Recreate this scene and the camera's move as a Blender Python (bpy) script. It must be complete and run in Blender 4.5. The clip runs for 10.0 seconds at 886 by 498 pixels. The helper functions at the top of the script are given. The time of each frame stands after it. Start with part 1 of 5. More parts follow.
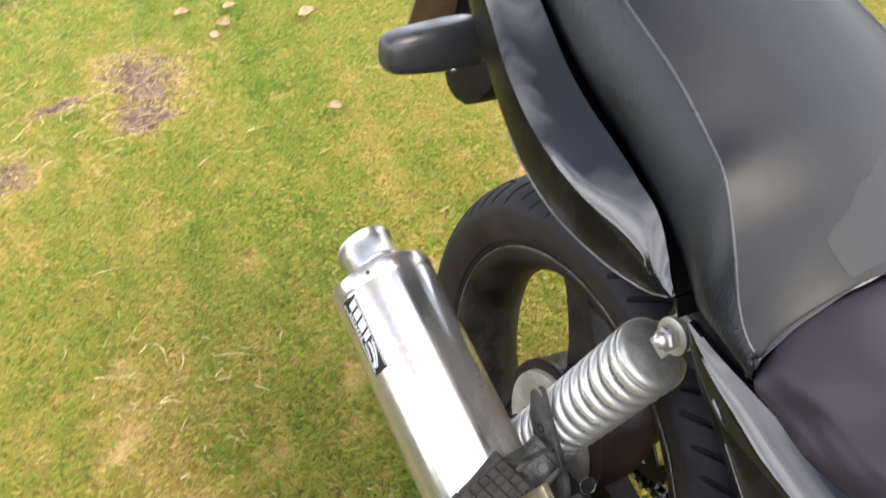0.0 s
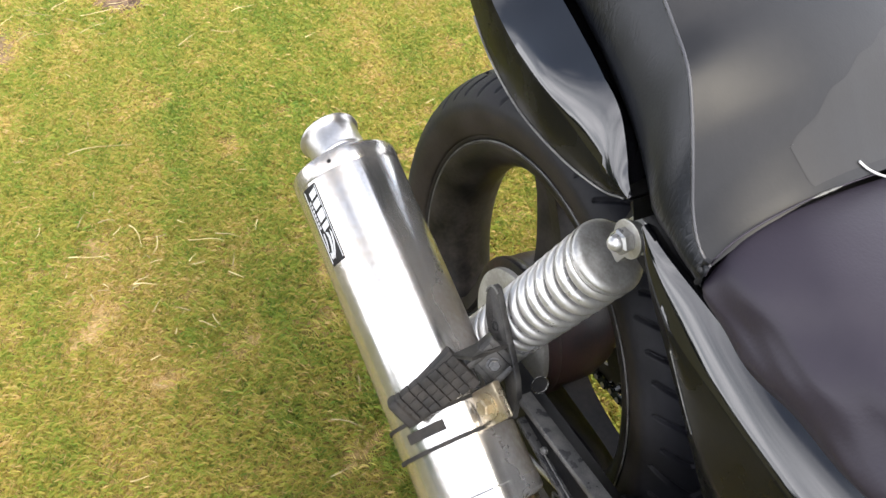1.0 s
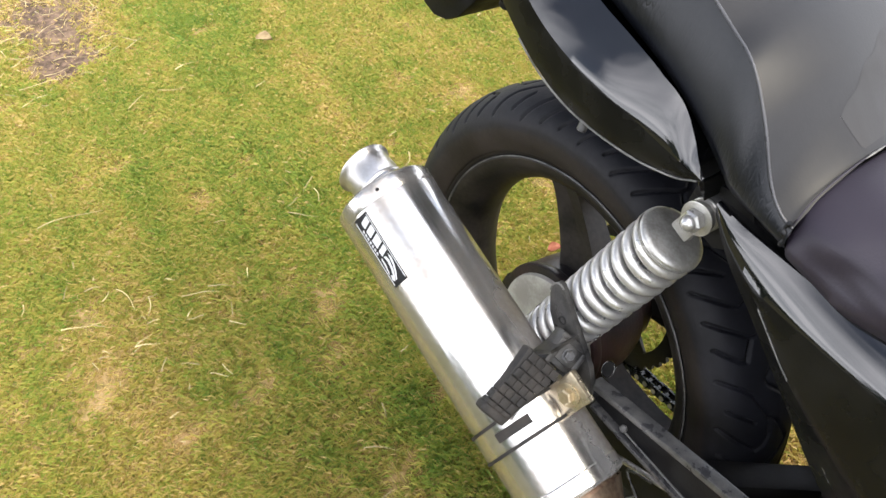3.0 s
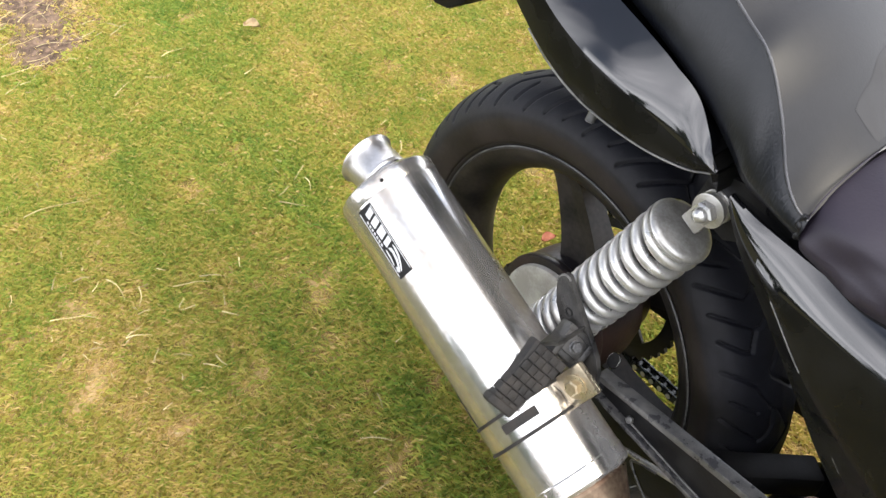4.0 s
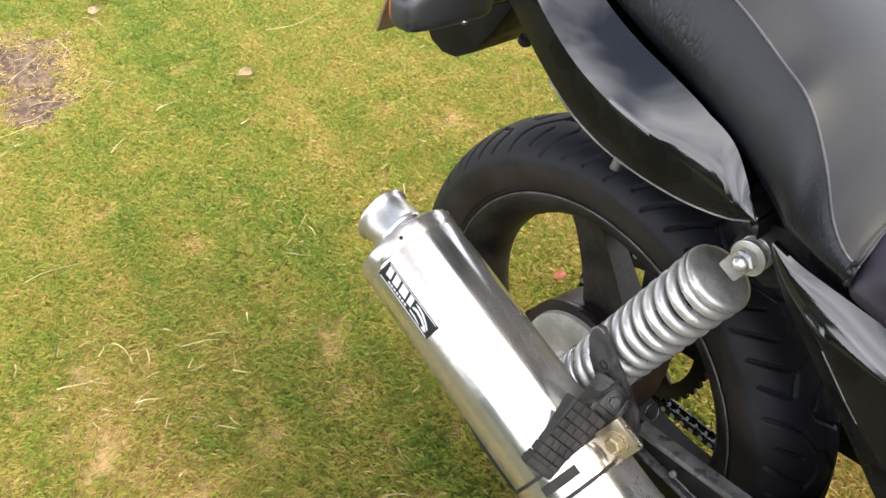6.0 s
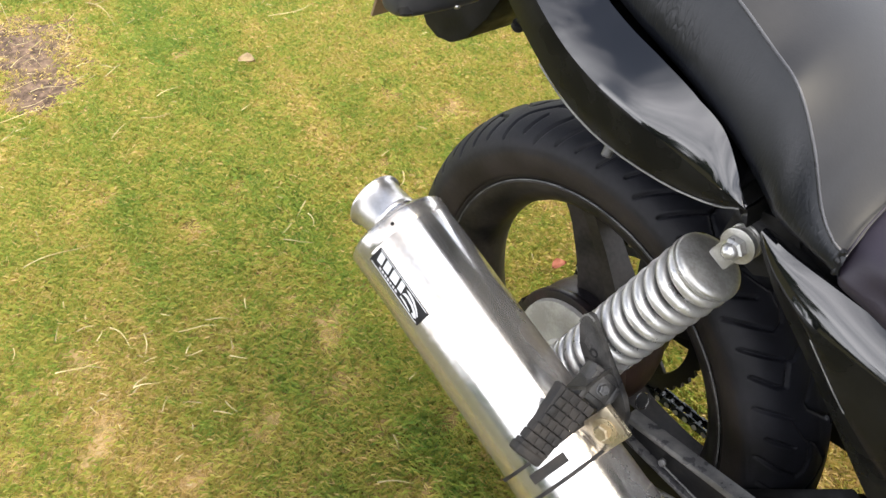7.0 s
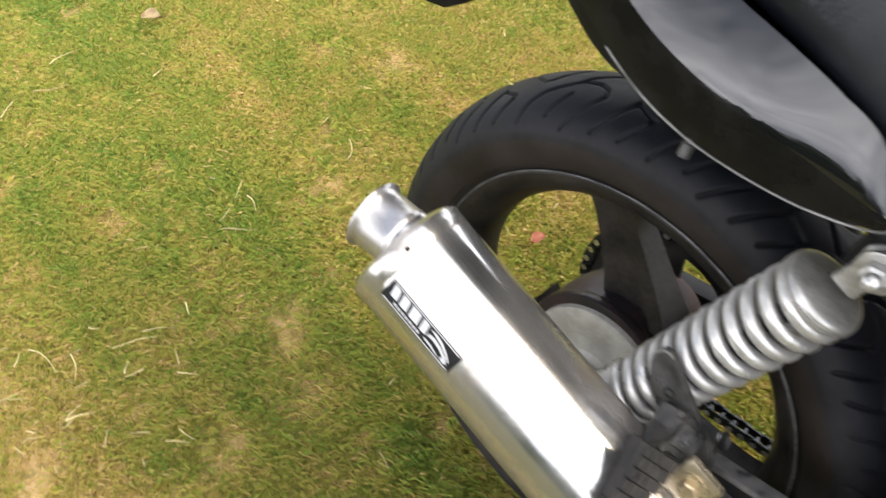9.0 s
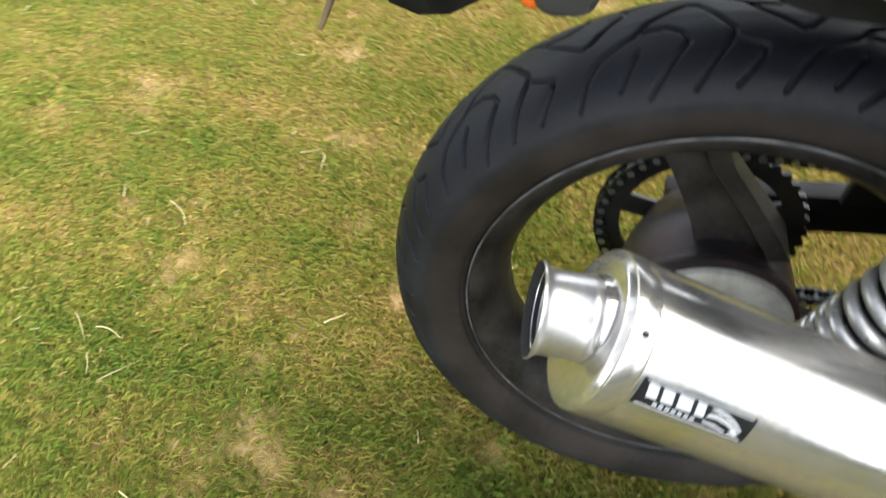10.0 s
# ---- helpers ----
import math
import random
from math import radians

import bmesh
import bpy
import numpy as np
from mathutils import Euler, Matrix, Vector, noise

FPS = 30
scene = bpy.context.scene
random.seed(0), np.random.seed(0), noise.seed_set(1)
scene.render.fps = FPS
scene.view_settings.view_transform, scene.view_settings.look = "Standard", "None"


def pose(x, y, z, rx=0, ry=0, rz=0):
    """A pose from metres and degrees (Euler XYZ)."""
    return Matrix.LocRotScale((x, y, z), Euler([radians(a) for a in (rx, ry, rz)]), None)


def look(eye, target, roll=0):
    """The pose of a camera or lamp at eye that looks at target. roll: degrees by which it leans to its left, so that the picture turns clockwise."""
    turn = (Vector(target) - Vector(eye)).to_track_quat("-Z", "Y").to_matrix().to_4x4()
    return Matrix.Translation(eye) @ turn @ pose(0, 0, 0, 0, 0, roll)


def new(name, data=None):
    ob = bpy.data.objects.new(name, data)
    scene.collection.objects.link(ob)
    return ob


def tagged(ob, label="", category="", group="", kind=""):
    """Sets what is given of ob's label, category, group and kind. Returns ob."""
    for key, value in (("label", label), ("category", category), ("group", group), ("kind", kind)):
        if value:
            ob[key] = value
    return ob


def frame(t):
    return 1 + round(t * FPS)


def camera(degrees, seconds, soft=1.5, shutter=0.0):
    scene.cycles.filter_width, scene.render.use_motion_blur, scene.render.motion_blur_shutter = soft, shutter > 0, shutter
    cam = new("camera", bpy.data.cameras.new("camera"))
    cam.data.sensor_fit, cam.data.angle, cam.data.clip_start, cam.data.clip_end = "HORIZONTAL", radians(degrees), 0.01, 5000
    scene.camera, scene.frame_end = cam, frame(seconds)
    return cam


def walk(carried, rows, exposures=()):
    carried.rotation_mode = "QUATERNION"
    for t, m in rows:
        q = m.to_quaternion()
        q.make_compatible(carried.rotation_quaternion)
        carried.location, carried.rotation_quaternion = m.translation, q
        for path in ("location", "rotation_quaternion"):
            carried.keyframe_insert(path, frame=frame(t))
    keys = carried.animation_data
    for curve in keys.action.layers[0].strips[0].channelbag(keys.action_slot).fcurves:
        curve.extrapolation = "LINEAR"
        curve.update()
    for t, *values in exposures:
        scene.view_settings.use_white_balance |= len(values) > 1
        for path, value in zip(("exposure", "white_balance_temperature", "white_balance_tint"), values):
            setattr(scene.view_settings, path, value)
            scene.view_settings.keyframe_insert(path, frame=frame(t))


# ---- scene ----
from mathutils.bvhtree import BVHTree

cam = camera(55.2, 10.0, 1.45, 0.36)
PATH = [
    (0, (0.554, -0.416, 1.133), (-0.84, 0.241, -0.142), -7.2),
    (0.5, (0.566, -0.401, 1.136), (-0.763, 0.128, -0.262), -6.6),
    (1, (0.557, -0.378, 1.112), (-0.694, 0.189, -0.341), -5.3),
    (1.5, (0.548, -0.382, 1.133), (-0.773, 0.149, -0.272), -6.2),
    (2, (0.558, -0.408, 1.132), (-0.744, 0.192, -0.262), -6.5),
    (2.5, (0.542, -0.486, 1.144), (-0.693, 0.255, -0.243), -7.6),
    (4, (0.502, -0.546, 1.147), (-0.639, 0.253, -0.289), -5.2),
    (4.5, (0.493, -0.539, 1.147), (-0.663, 0.27, -0.27), -5.4),
    (5, (0.471, -0.545, 1.149), (-0.695, 0.295, -0.242), -5.8),
    (5.5, (0.449, -0.549, 1.153), (-0.718, 0.303, -0.23), -7.5),
    (7, (0.462, -0.533, 1.145), (-0.701, 0.287, -0.261), -7.7),
    (7.5, (0.458, -0.539, 1.148), (-0.707, 0.282, -0.256), -7.3),
    (8, (0.44, -0.543, 1.143), (-0.688, 0.32, -0.265), -5.8),
    (8.5, (0.405, -0.537, 1.136), (-0.622, 0.395, -0.306), -3.9),
    (8.8, (0.335, -0.524, 1.11), (-0.631, 0.403, -0.376), -3.7),
    (9, (0.255, -0.492, 1.087), (-0.676, 0.397, -0.443), -5.4),
    (9.3, (0.131, -0.458, 1.094), (-0.719, 0.408, -0.496), -7.7),
    (9.5, (0.054, -0.449, 1.08), (-0.644, 0.489, -0.543), -5.5),
    (9.6, (0.01, -0.446, 1.072), (-0.585, 0.542, -0.562), -4.7),
    (9.8, (-0.095, -0.445, 1.053), (-0.488, 0.602, -0.605), -4.7),
    (10, (-0.159, -0.444, 1.039), (-0.391, 0.582, -0.661), -6.0),
]
walk(cam, [(t, look(eye, target, roll)) for t, eye, target, roll in PATH], [(0.0, 0.68, 6500, 10), (0.5, 0.68, 6500, 10), (1.5, 0.66, 6500, 10), (4.0, 0.68, 6500, 10), (7.0, 0.66, 6550, 10),
      (9.0, 0.57, 6600, 10), (9.3, 0.52, 6600, 10), (9.5, 0.50, 6600, 7), (9.8, 0.67, 6450, 6), (10.0, 0.70, 6300, 5)])

# ---------------------------------------------------------------- world and light
SUN_EL, SUN_ROT = radians(48), radians(58)
sun_way = Vector((math.sin(SUN_ROT) * math.cos(SUN_EL), math.cos(SUN_ROT) * math.cos(SUN_EL), math.sin(SUN_EL)))
world = bpy.data.worlds.new("sky")
scene.world = world
world.use_nodes = True
wn, wl = world.node_tree.nodes, world.node_tree.links
wn.clear()
sky = wn.new("ShaderNodeTexSky")
sky.sky_type, sky.sun_disc = "NISHITA", False
sky.sun_elevation, sky.sun_rotation = SUN_EL, SUN_ROT
sky.air_density, sky.dust_density, sky.ozone_density = 1.0, 1.0, 1.5


def sky_math(kind, a, b=None, c=None):
    node = wn.new("ShaderNodeMath")
    node.operation = kind
    for k, v in enumerate((a, b, c)):
        if isinstance(v, (int, float)):
            node.inputs[k].default_value = v
        elif v is not None:
            wl.new(v, node.inputs[k])
    return node.outputs[0]


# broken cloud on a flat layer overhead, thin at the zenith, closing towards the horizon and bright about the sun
at_sky, xyz, flat = wn.new("ShaderNodeTexCoord"), wn.new("ShaderNodeSeparateXYZ"), wn.new("ShaderNodeCombineXYZ")
wl.new(at_sky.outputs["Generated"], xyz.inputs[0])
up = sky_math("MAXIMUM", xyz.outputs["Z"], 0.0)
far = sky_math("ADD", up, 0.22)
wl.new(sky_math("DIVIDE", xyz.outputs["X"], far), flat.inputs["X"])
wl.new(sky_math("DIVIDE", xyz.outputs["Y"], far), flat.inputs["Y"])
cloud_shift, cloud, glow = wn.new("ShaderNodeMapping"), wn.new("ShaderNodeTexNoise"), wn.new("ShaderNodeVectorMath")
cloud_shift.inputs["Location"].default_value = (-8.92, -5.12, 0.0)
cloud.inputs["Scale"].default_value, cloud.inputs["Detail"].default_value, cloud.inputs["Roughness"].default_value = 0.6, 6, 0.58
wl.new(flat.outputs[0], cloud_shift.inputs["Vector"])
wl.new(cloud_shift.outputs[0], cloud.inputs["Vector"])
glow.operation = "DOT_PRODUCT"
glow.inputs[1].default_value = sun_way
wl.new(at_sky.outputs["Generated"], glow.inputs[0])
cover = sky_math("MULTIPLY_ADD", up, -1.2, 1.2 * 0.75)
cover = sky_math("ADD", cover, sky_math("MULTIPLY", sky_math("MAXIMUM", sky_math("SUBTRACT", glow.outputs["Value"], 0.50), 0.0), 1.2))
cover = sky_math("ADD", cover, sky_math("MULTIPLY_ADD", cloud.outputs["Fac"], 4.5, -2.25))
streaks, streak_shift = wn.new("ShaderNodeTexNoise"), wn.new("ShaderNodeMapping")
streak_shift.inputs["Rotation"].default_value, streak_shift.inputs["Scale"].default_value = (0, 0, 0.6), (1.2, 4.0, 1.0)
streaks.inputs["Scale"].default_value, streaks.inputs["Detail"].default_value = 2.2, 5
wl.new(flat.outputs[0], streak_shift.inputs["Vector"])
wl.new(streak_shift.outputs[0], streaks.inputs["Vector"])
cover = sky_math("ADD", cover, sky_math("MULTIPLY_ADD", streaks.outputs["Fac"], 0.5, -0.25))
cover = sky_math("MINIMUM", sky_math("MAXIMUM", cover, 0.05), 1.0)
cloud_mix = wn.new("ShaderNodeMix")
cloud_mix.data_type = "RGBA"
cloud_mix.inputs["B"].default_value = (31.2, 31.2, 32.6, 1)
sky_out = wn.new("ShaderNodeBackground")
sky_out.inputs["Strength"].default_value = 0.12
world_out = wn.new("ShaderNodeOutputWorld")
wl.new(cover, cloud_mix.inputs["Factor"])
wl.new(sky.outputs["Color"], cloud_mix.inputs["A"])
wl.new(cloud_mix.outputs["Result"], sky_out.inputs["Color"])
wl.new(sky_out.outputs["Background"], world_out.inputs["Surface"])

sun_data = bpy.data.lights.new("sun", "SUN")
sun_data.energy, sun_data.angle, sun_data.color = 2.0, radians(26), (1.0, 0.90, 0.71)
sun = new("sun", sun_data)
sun.matrix_world = look(sun_way * 20, (0, 0, 0))


def material(name, base, rough=0.5, metal=0.0, other=None, scale=30.0, amount=0.5, bump=0.0, bump_scale=200.0,
             rough_vary=0.15, coat=0.0, object_random=0.0, fine=None, specular=0.5, metal_other=None):
    """A surface whose colour goes between base and other by two sizes of noise, with grain as relief and uneven gloss."""
    m = bpy.data.materials.new(name)
    m.use_nodes = True
    n, l = m.node_tree.nodes, m.node_tree.links
    b = n["Principled BSDF"]
    at = n.new("ShaderNodeTexCoord")
    big, small = n.new("ShaderNodeTexNoise"), n.new("ShaderNodeTexNoise")
    big.inputs["Scale"].default_value, big.inputs["Detail"].default_value = scale, 6
    small.inputs["Scale"].default_value, small.inputs["Detail"].default_value = fine or scale * 9, 4
    for t in (big, small):
        l.new(at.outputs["Object"], t.inputs["Vector"])
    add = n.new("ShaderNodeMath")
    add.operation = "MULTIPLY_ADD"
    add.inputs[1].default_value = 0.35
    l.new(small.outputs["Fac"], add.inputs[0])
    l.new(big.outputs["Fac"], add.inputs[2])
    ramp = n.new("ShaderNodeValToRGB")
    e = ramp.color_ramp.elements
    e[0].position, e[1].position = 0.675 - 0.25 * amount - 0.02, 0.675 + 0.25 * amount + 0.02
    other = other or tuple(c * 0.7 for c in base)
    e[0].color, e[1].color = (*base, 1), (*other, 1)
    l.new(add.outputs[0], ramp.inputs["Fac"])
    last = ramp.outputs["Color"]
    if object_random:
        info, hsv = n.new("ShaderNodeObjectInfo"), n.new("ShaderNodeHueSaturation")
        span = n.new("ShaderNodeMapRange")
        span.inputs["To Min"].default_value, span.inputs["To Max"].default_value = 1 - object_random, 1 + object_random
        l.new(info.outputs["Random"], span.inputs["Value"])
        l.new(span.outputs["Result"], hsv.inputs["Value"])
        l.new(last, hsv.inputs["Color"])
        last = hsv.outputs["Color"]
    l.new(last, b.inputs["Base Color"])
    span = n.new("ShaderNodeMapRange")
    span.inputs["From Min"].default_value, span.inputs["From Max"].default_value = 0.3, 0.7
    span.inputs["To Min"].default_value = max(0.02, rough - rough_vary)
    span.inputs["To Max"].default_value = min(1.0, rough + rough_vary)
    l.new(big.outputs["Fac"], span.inputs["Value"])
    l.new(span.outputs["Result"], b.inputs["Roughness"])
    b.inputs["Metallic"].default_value, b.inputs["Coat Weight"].default_value = metal, coat
    b.inputs["Specular IOR Level"].default_value = specular
    if metal_other is not None:
        dull = n.new("ShaderNodeMapRange")
        dull.inputs["From Min"].default_value, dull.inputs["From Max"].default_value = e[0].position, e[1].position
        dull.inputs["To Min"].default_value, dull.inputs["To Max"].default_value = metal, metal_other
        l.new(add.outputs[0], dull.inputs["Value"])
        l.new(dull.outputs["Result"], b.inputs["Metallic"])
    if bump:
        grain, relief = n.new("ShaderNodeTexNoise"), n.new("ShaderNodeBump")
        grain.inputs["Scale"].default_value, grain.inputs["Detail"].default_value = bump_scale, 5
        relief.inputs["Strength"].default_value, relief.inputs["Distance"].default_value = bump, 0.002
        l.new(at.outputs["Object"], grain.inputs["Vector"])
        l.new(grain.outputs["Fac"], relief.inputs["Height"])
        l.new(relief.outputs["Normal"], b.inputs["Normal"])
    return m


def leaf_material(name, stops, attribute):
    """Thin leaves: colour by an attribute of each blade, partly letting light through."""
    m = bpy.data.materials.new(name)
    m.use_nodes = True
    n, l = m.node_tree.nodes, m.node_tree.links
    b = n["Principled BSDF"]
    a, ramp, thin, mix = (n.new("ShaderNode" + k) for k in ("Attribute", "ValToRGB", "BsdfTranslucent", "MixShader"))
    a.attribute_name = attribute
    e = ramp.color_ramp.elements
    while len(e) < len(stops):
        e.new(0.5)
    for k, (at, c) in enumerate(stops):
        e[k].position, e[k].color = at, (*c, 1)
    l.new(a.outputs["Fac"], ramp.inputs["Fac"])
    l.new(ramp.outputs["Color"], b.inputs["Base Color"])
    l.new(ramp.outputs["Color"], thin.inputs["Color"])
    b.inputs["Roughness"].default_value, b.inputs["Specular IOR Level"].default_value = 0.55, 0.3
    mix.inputs[0].default_value = 0.38
    l.new(b.outputs[0], mix.inputs[1])
    l.new(thin.outputs[0], mix.inputs[2])
    l.new(mix.outputs[0], n["Material Output"].inputs["Surface"])
    return m


M_GRASS = leaf_material("grass blades", [(0.0, (0.150, 0.255, 0.050)), (0.33, (0.305, 0.365, 0.066)), (0.6, (0.49, 0.420, 0.105)),
                                         (0.8, (0.59, 0.435, 0.175)), (1.0, (0.68, 0.510, 0.255))], "dry_and_lift")
M_STRAW = material("dry straw", (0.52, 0.43, 0.22), 0.6, other=(0.34, 0.26, 0.12), scale=25, object_random=0.3)
M_LEAF = material("dead leaf", (0.36, 0.27, 0.14), 0.7, other=(0.22, 0.15, 0.07), scale=60)
M_RED_LEAF = material("rusty dead leaf", (0.30, 0.09, 0.04), 0.7, other=(0.18, 0.05, 0.025), scale=60)


def tyre_material():
    """Black rubber: dull bead, a mud stained flank, a dusty shoulder and a black tread tinted blue for the sky it
    reflects, by distance from the axle.
    """
    m = material("tyre rubber", (0.55, 0.55, 0.55), 0.56, other=(1.0, 1.0, 1.0), scale=14, amount=0.45, bump=0.15, bump_scale=500, rough_vary=0.1, specular=0.16)
    n, l = m.node_tree.nodes, m.node_tree.links
    b = n["Principled BSDF"]
    mottle = b.inputs["Base Color"].links[0].from_socket
    at, flat, size, wobble, sum_up, ramp, mix = (n.new("ShaderNode" + k) for k in ("TexCoord", "VectorMath", "VectorMath", "TexNoise", "Math", "ValToRGB", "Mix"))
    flat.operation, size.operation, sum_up.operation, mix.data_type, mix.blend_type = "MULTIPLY", "LENGTH", "MULTIPLY_ADD", "RGBA", "MULTIPLY"
    flat.inputs[1].default_value = (1, 0, 1)
    wobble.inputs["Scale"].default_value, wobble.inputs["Detail"].default_value = 28, 5
    l.new(at.outputs["Object"], flat.inputs[0])
    l.new(at.outputs["Object"], wobble.inputs["Vector"])
    l.new(flat.outputs[0], size.inputs[0])
    l.new(wobble.outputs["Fac"], sum_up.inputs[0])
    sum_up.inputs[1].default_value = 0.006
    l.new(size.outputs["Value"], sum_up.inputs[2])
    span = n.new("ShaderNodeMapRange")
    span.inputs["From Min"].default_value, span.inputs["From Max"].default_value = 0.2254, 0.3254
    l.new(sum_up.outputs[0], span.inputs["Value"])
    l.new(span.outputs["Result"], ramp.inputs["Fac"])
    # the last two stops hold the sky's blue reflection as tread colour
    stops = [(0.0, (0.011, 0.0102, 0.0108)), (0.13, (0.0135, 0.0126, 0.0129)), (0.22, (0.033, 0.0265, 0.0230)), (0.48, (0.030, 0.0250, 0.0222)), (0.515, (0.0245, 0.0235, 0.0248)),
             (0.62, (0.0215, 0.0212, 0.0235)), (0.78, (0.0098, 0.0102, 0.0140)), (1.0, (0.0084, 0.0090, 0.0128))]
    e = ramp.color_ramp.elements
    while len(e) < len(stops):
        e.new(0.5)
    for k, (p, c) in enumerate(stops):
        e[k].position, e[k].color = p, (*c, 1)
    mix.inputs["Factor"].default_value = 1.0
    l.new(ramp.outputs["Color"], mix.inputs["A"])
    l.new(mottle, mix.inputs["B"])
    l.new(mix.outputs["Result"], b.inputs["Base Color"])
    return m


M_RUBBER = tyre_material()
M_RIM = material("satin black wheel paint", (0.0070, 0.0066, 0.0068), 0.42, other=(0.034, 0.029, 0.0255), scale=18, amount=0.55, bump=0.06, bump_scale=300, specular=0.16)
M_HUB = material("dusty dark brown hub", (0.0115, 0.0098, 0.0112), 0.50, other=(0.034, 0.0170, 0.0160), scale=16, bump=0.2, bump_scale=250, specular=0.25)
M_PLATE = material("dull cast alloy", (0.40, 0.385, 0.35), 0.55, 0.15, other=(0.27, 0.255, 0.225), scale=30, amount=0.5, bump=0.15, bump_scale=400)
M_STEEL = material("polished stainless steel", (0.60, 0.595, 0.59), 0.20, 0.95, other=(0.45, 0.41, 0.365), scale=13, amount=0.5, rough_vary=0.08, bump=0.015, bump_scale=90, fine=160, metal_other=0.80)


def add_road_dust(m):
    """Brown road dust baked on the side that faces the wheel, thicker towards the front."""
    n, l = m.node_tree.nodes, m.node_tree.links
    b = n["Principled BSDF"]
    at, xyz, side, front, spots, dots, both, mask = (n.new("ShaderNode" + k) for k in ("TexCoord", "SeparateXYZ", "MapRange", "MapRange", "TexNoise", "TexNoise", "Math", "Math"))
    l.new(at.outputs["Object"], xyz.inputs[0])
    side.inputs["From Min"].default_value, side.inputs["From Max"].default_value = -0.215, -0.165
    front.inputs["From Min"].default_value, front.inputs["From Max"].default_value = -0.06, 0.16
    front.inputs["To Min"].default_value, front.inputs["To Max"].default_value = 0.25, 1.0
    l.new(xyz.outputs["Y"], side.inputs["Value"])
    l.new(xyz.outputs["X"], front.inputs["Value"])
    spots.inputs["Scale"].default_value, spots.inputs["Detail"].default_value = 22, 7
    dots.inputs["Scale"].default_value, dots.inputs["Detail"].default_value = 150, 4
    for t in (spots, dots):
        l.new(at.outputs["Object"], t.inputs["Vector"])
    both.operation = mask.operation = "MULTIPLY"
    l.new(side.outputs[0], both.inputs[0])
    l.new(front.outputs[0], both.inputs[1])
    rag = n.new("ShaderNodeMath")
    rag.operation = "MULTIPLY_ADD"
    rag.inputs[1].default_value = 0.5
    l.new(dots.outputs["Fac"], rag.inputs[0])
    l.new(spots.outputs["Fac"], rag.inputs[2])
    lift = n.new("ShaderNodeMapRange")
    lift.inputs["From Min"].default_value, lift.inputs["From Max"].default_value = 0.55, 0.95
    lift.inputs["To Min"].default_value, lift.inputs["To Max"].default_value = 0.35, 1.0
    l.new(rag.outputs[0], lift.inputs["Value"])
    l.new(both.outputs[0], mask.inputs[0])
    l.new(lift.outputs[0], mask.inputs[1])
    tint = n.new("ShaderNodeMix")
    tint.data_type = "RGBA"
    tint.inputs["B"].default_value = (0.17, 0.135, 0.105, 1)
    l.new(mask.outputs[0], tint.inputs["Factor"])
    l.new(b.inputs["Base Color"].links[0].from_socket, tint.inputs["A"])
    l.new(tint.outputs["Result"], b.inputs["Base Color"])
    for name, to in (("Roughness", 0.55), ("Metallic", 0.25)):
        mix = n.new("ShaderNodeMix")
        mix.inputs["B"].default_value = to
        l.new(mask.outputs[0], mix.inputs["Factor"])
        l.new(b.inputs[name].links[0].from_socket, mix.inputs["A"])
        l.new(mix.outputs["Result"], b.inputs[name])


add_road_dust(M_STEEL)
M_CHROME = material("bright turned steel", (0.72, 0.71, 0.68), 0.26, 1.0, other=(0.6, 0.59, 0.57), scale=25, rough_vary=0.06)
M_SATIN_STEEL = material("satin stainless steel", (0.60, 0.585, 0.585), 0.36, 0.92, other=(0.48, 0.46, 0.44), scale=30, rough_vary=0.08, bump=0.02, bump_scale=120)
M_SOOT = material("sooty bore", (0.0045, 0.0042, 0.004), 0.9, other=(0.010, 0.009, 0.008), scale=60)
M_SPRING = material("silver painted spring steel", (0.52, 0.51, 0.495), 0.37, 0.65, other=(0.41, 0.395, 0.37), scale=40, amount=0.5, bump=0.05, bump_scale=400)
M_SILVER = material("cast silver alloy", (0.50, 0.49, 0.475), 0.34, 0.7, other=(0.31, 0.30, 0.275), scale=40, bump=0.08, bump_scale=400)
M_GLOSS = material("gloss black paint", (0.003, 0.003, 0.004), 0.075, other=(0.005, 0.005, 0.006), scale=26, rough_vary=0.05, coat=0.12, specular=0.85)
# Dulled gloss black: puts the lower faces' dark reflections into the material.
M_GLOSS_DULLED = material("black paint dulled for dark reflections", (0.0045, 0.0045, 0.0045), 0.30, other=(0.008, 0.0078, 0.007), scale=26, bump=0.04, bump_scale=300, specular=0.16)
M_INNER = material("matt black plastic", (0.0045, 0.0045, 0.0052), 0.5, other=(0.011, 0.0105, 0.010), scale=40, bump=0.1, bump_scale=300, specular=0.16)
M_VINYL = material("black seat vinyl", (0.0065, 0.0067, 0.0082), 0.40, other=(0.011, 0.0110, 0.0128), scale=16, amount=0.7, bump=0.035, bump_scale=480, rough_vary=0.05, specular=0.26)
M_VINYL_SIDE = material("black creased seat vinyl", (0.0062, 0.0072, 0.0098), 0.36, other=(0.0125, 0.0137, 0.0168), scale=16, bump=0.08, bump_scale=420, rough_vary=0.07, specular=0.34)


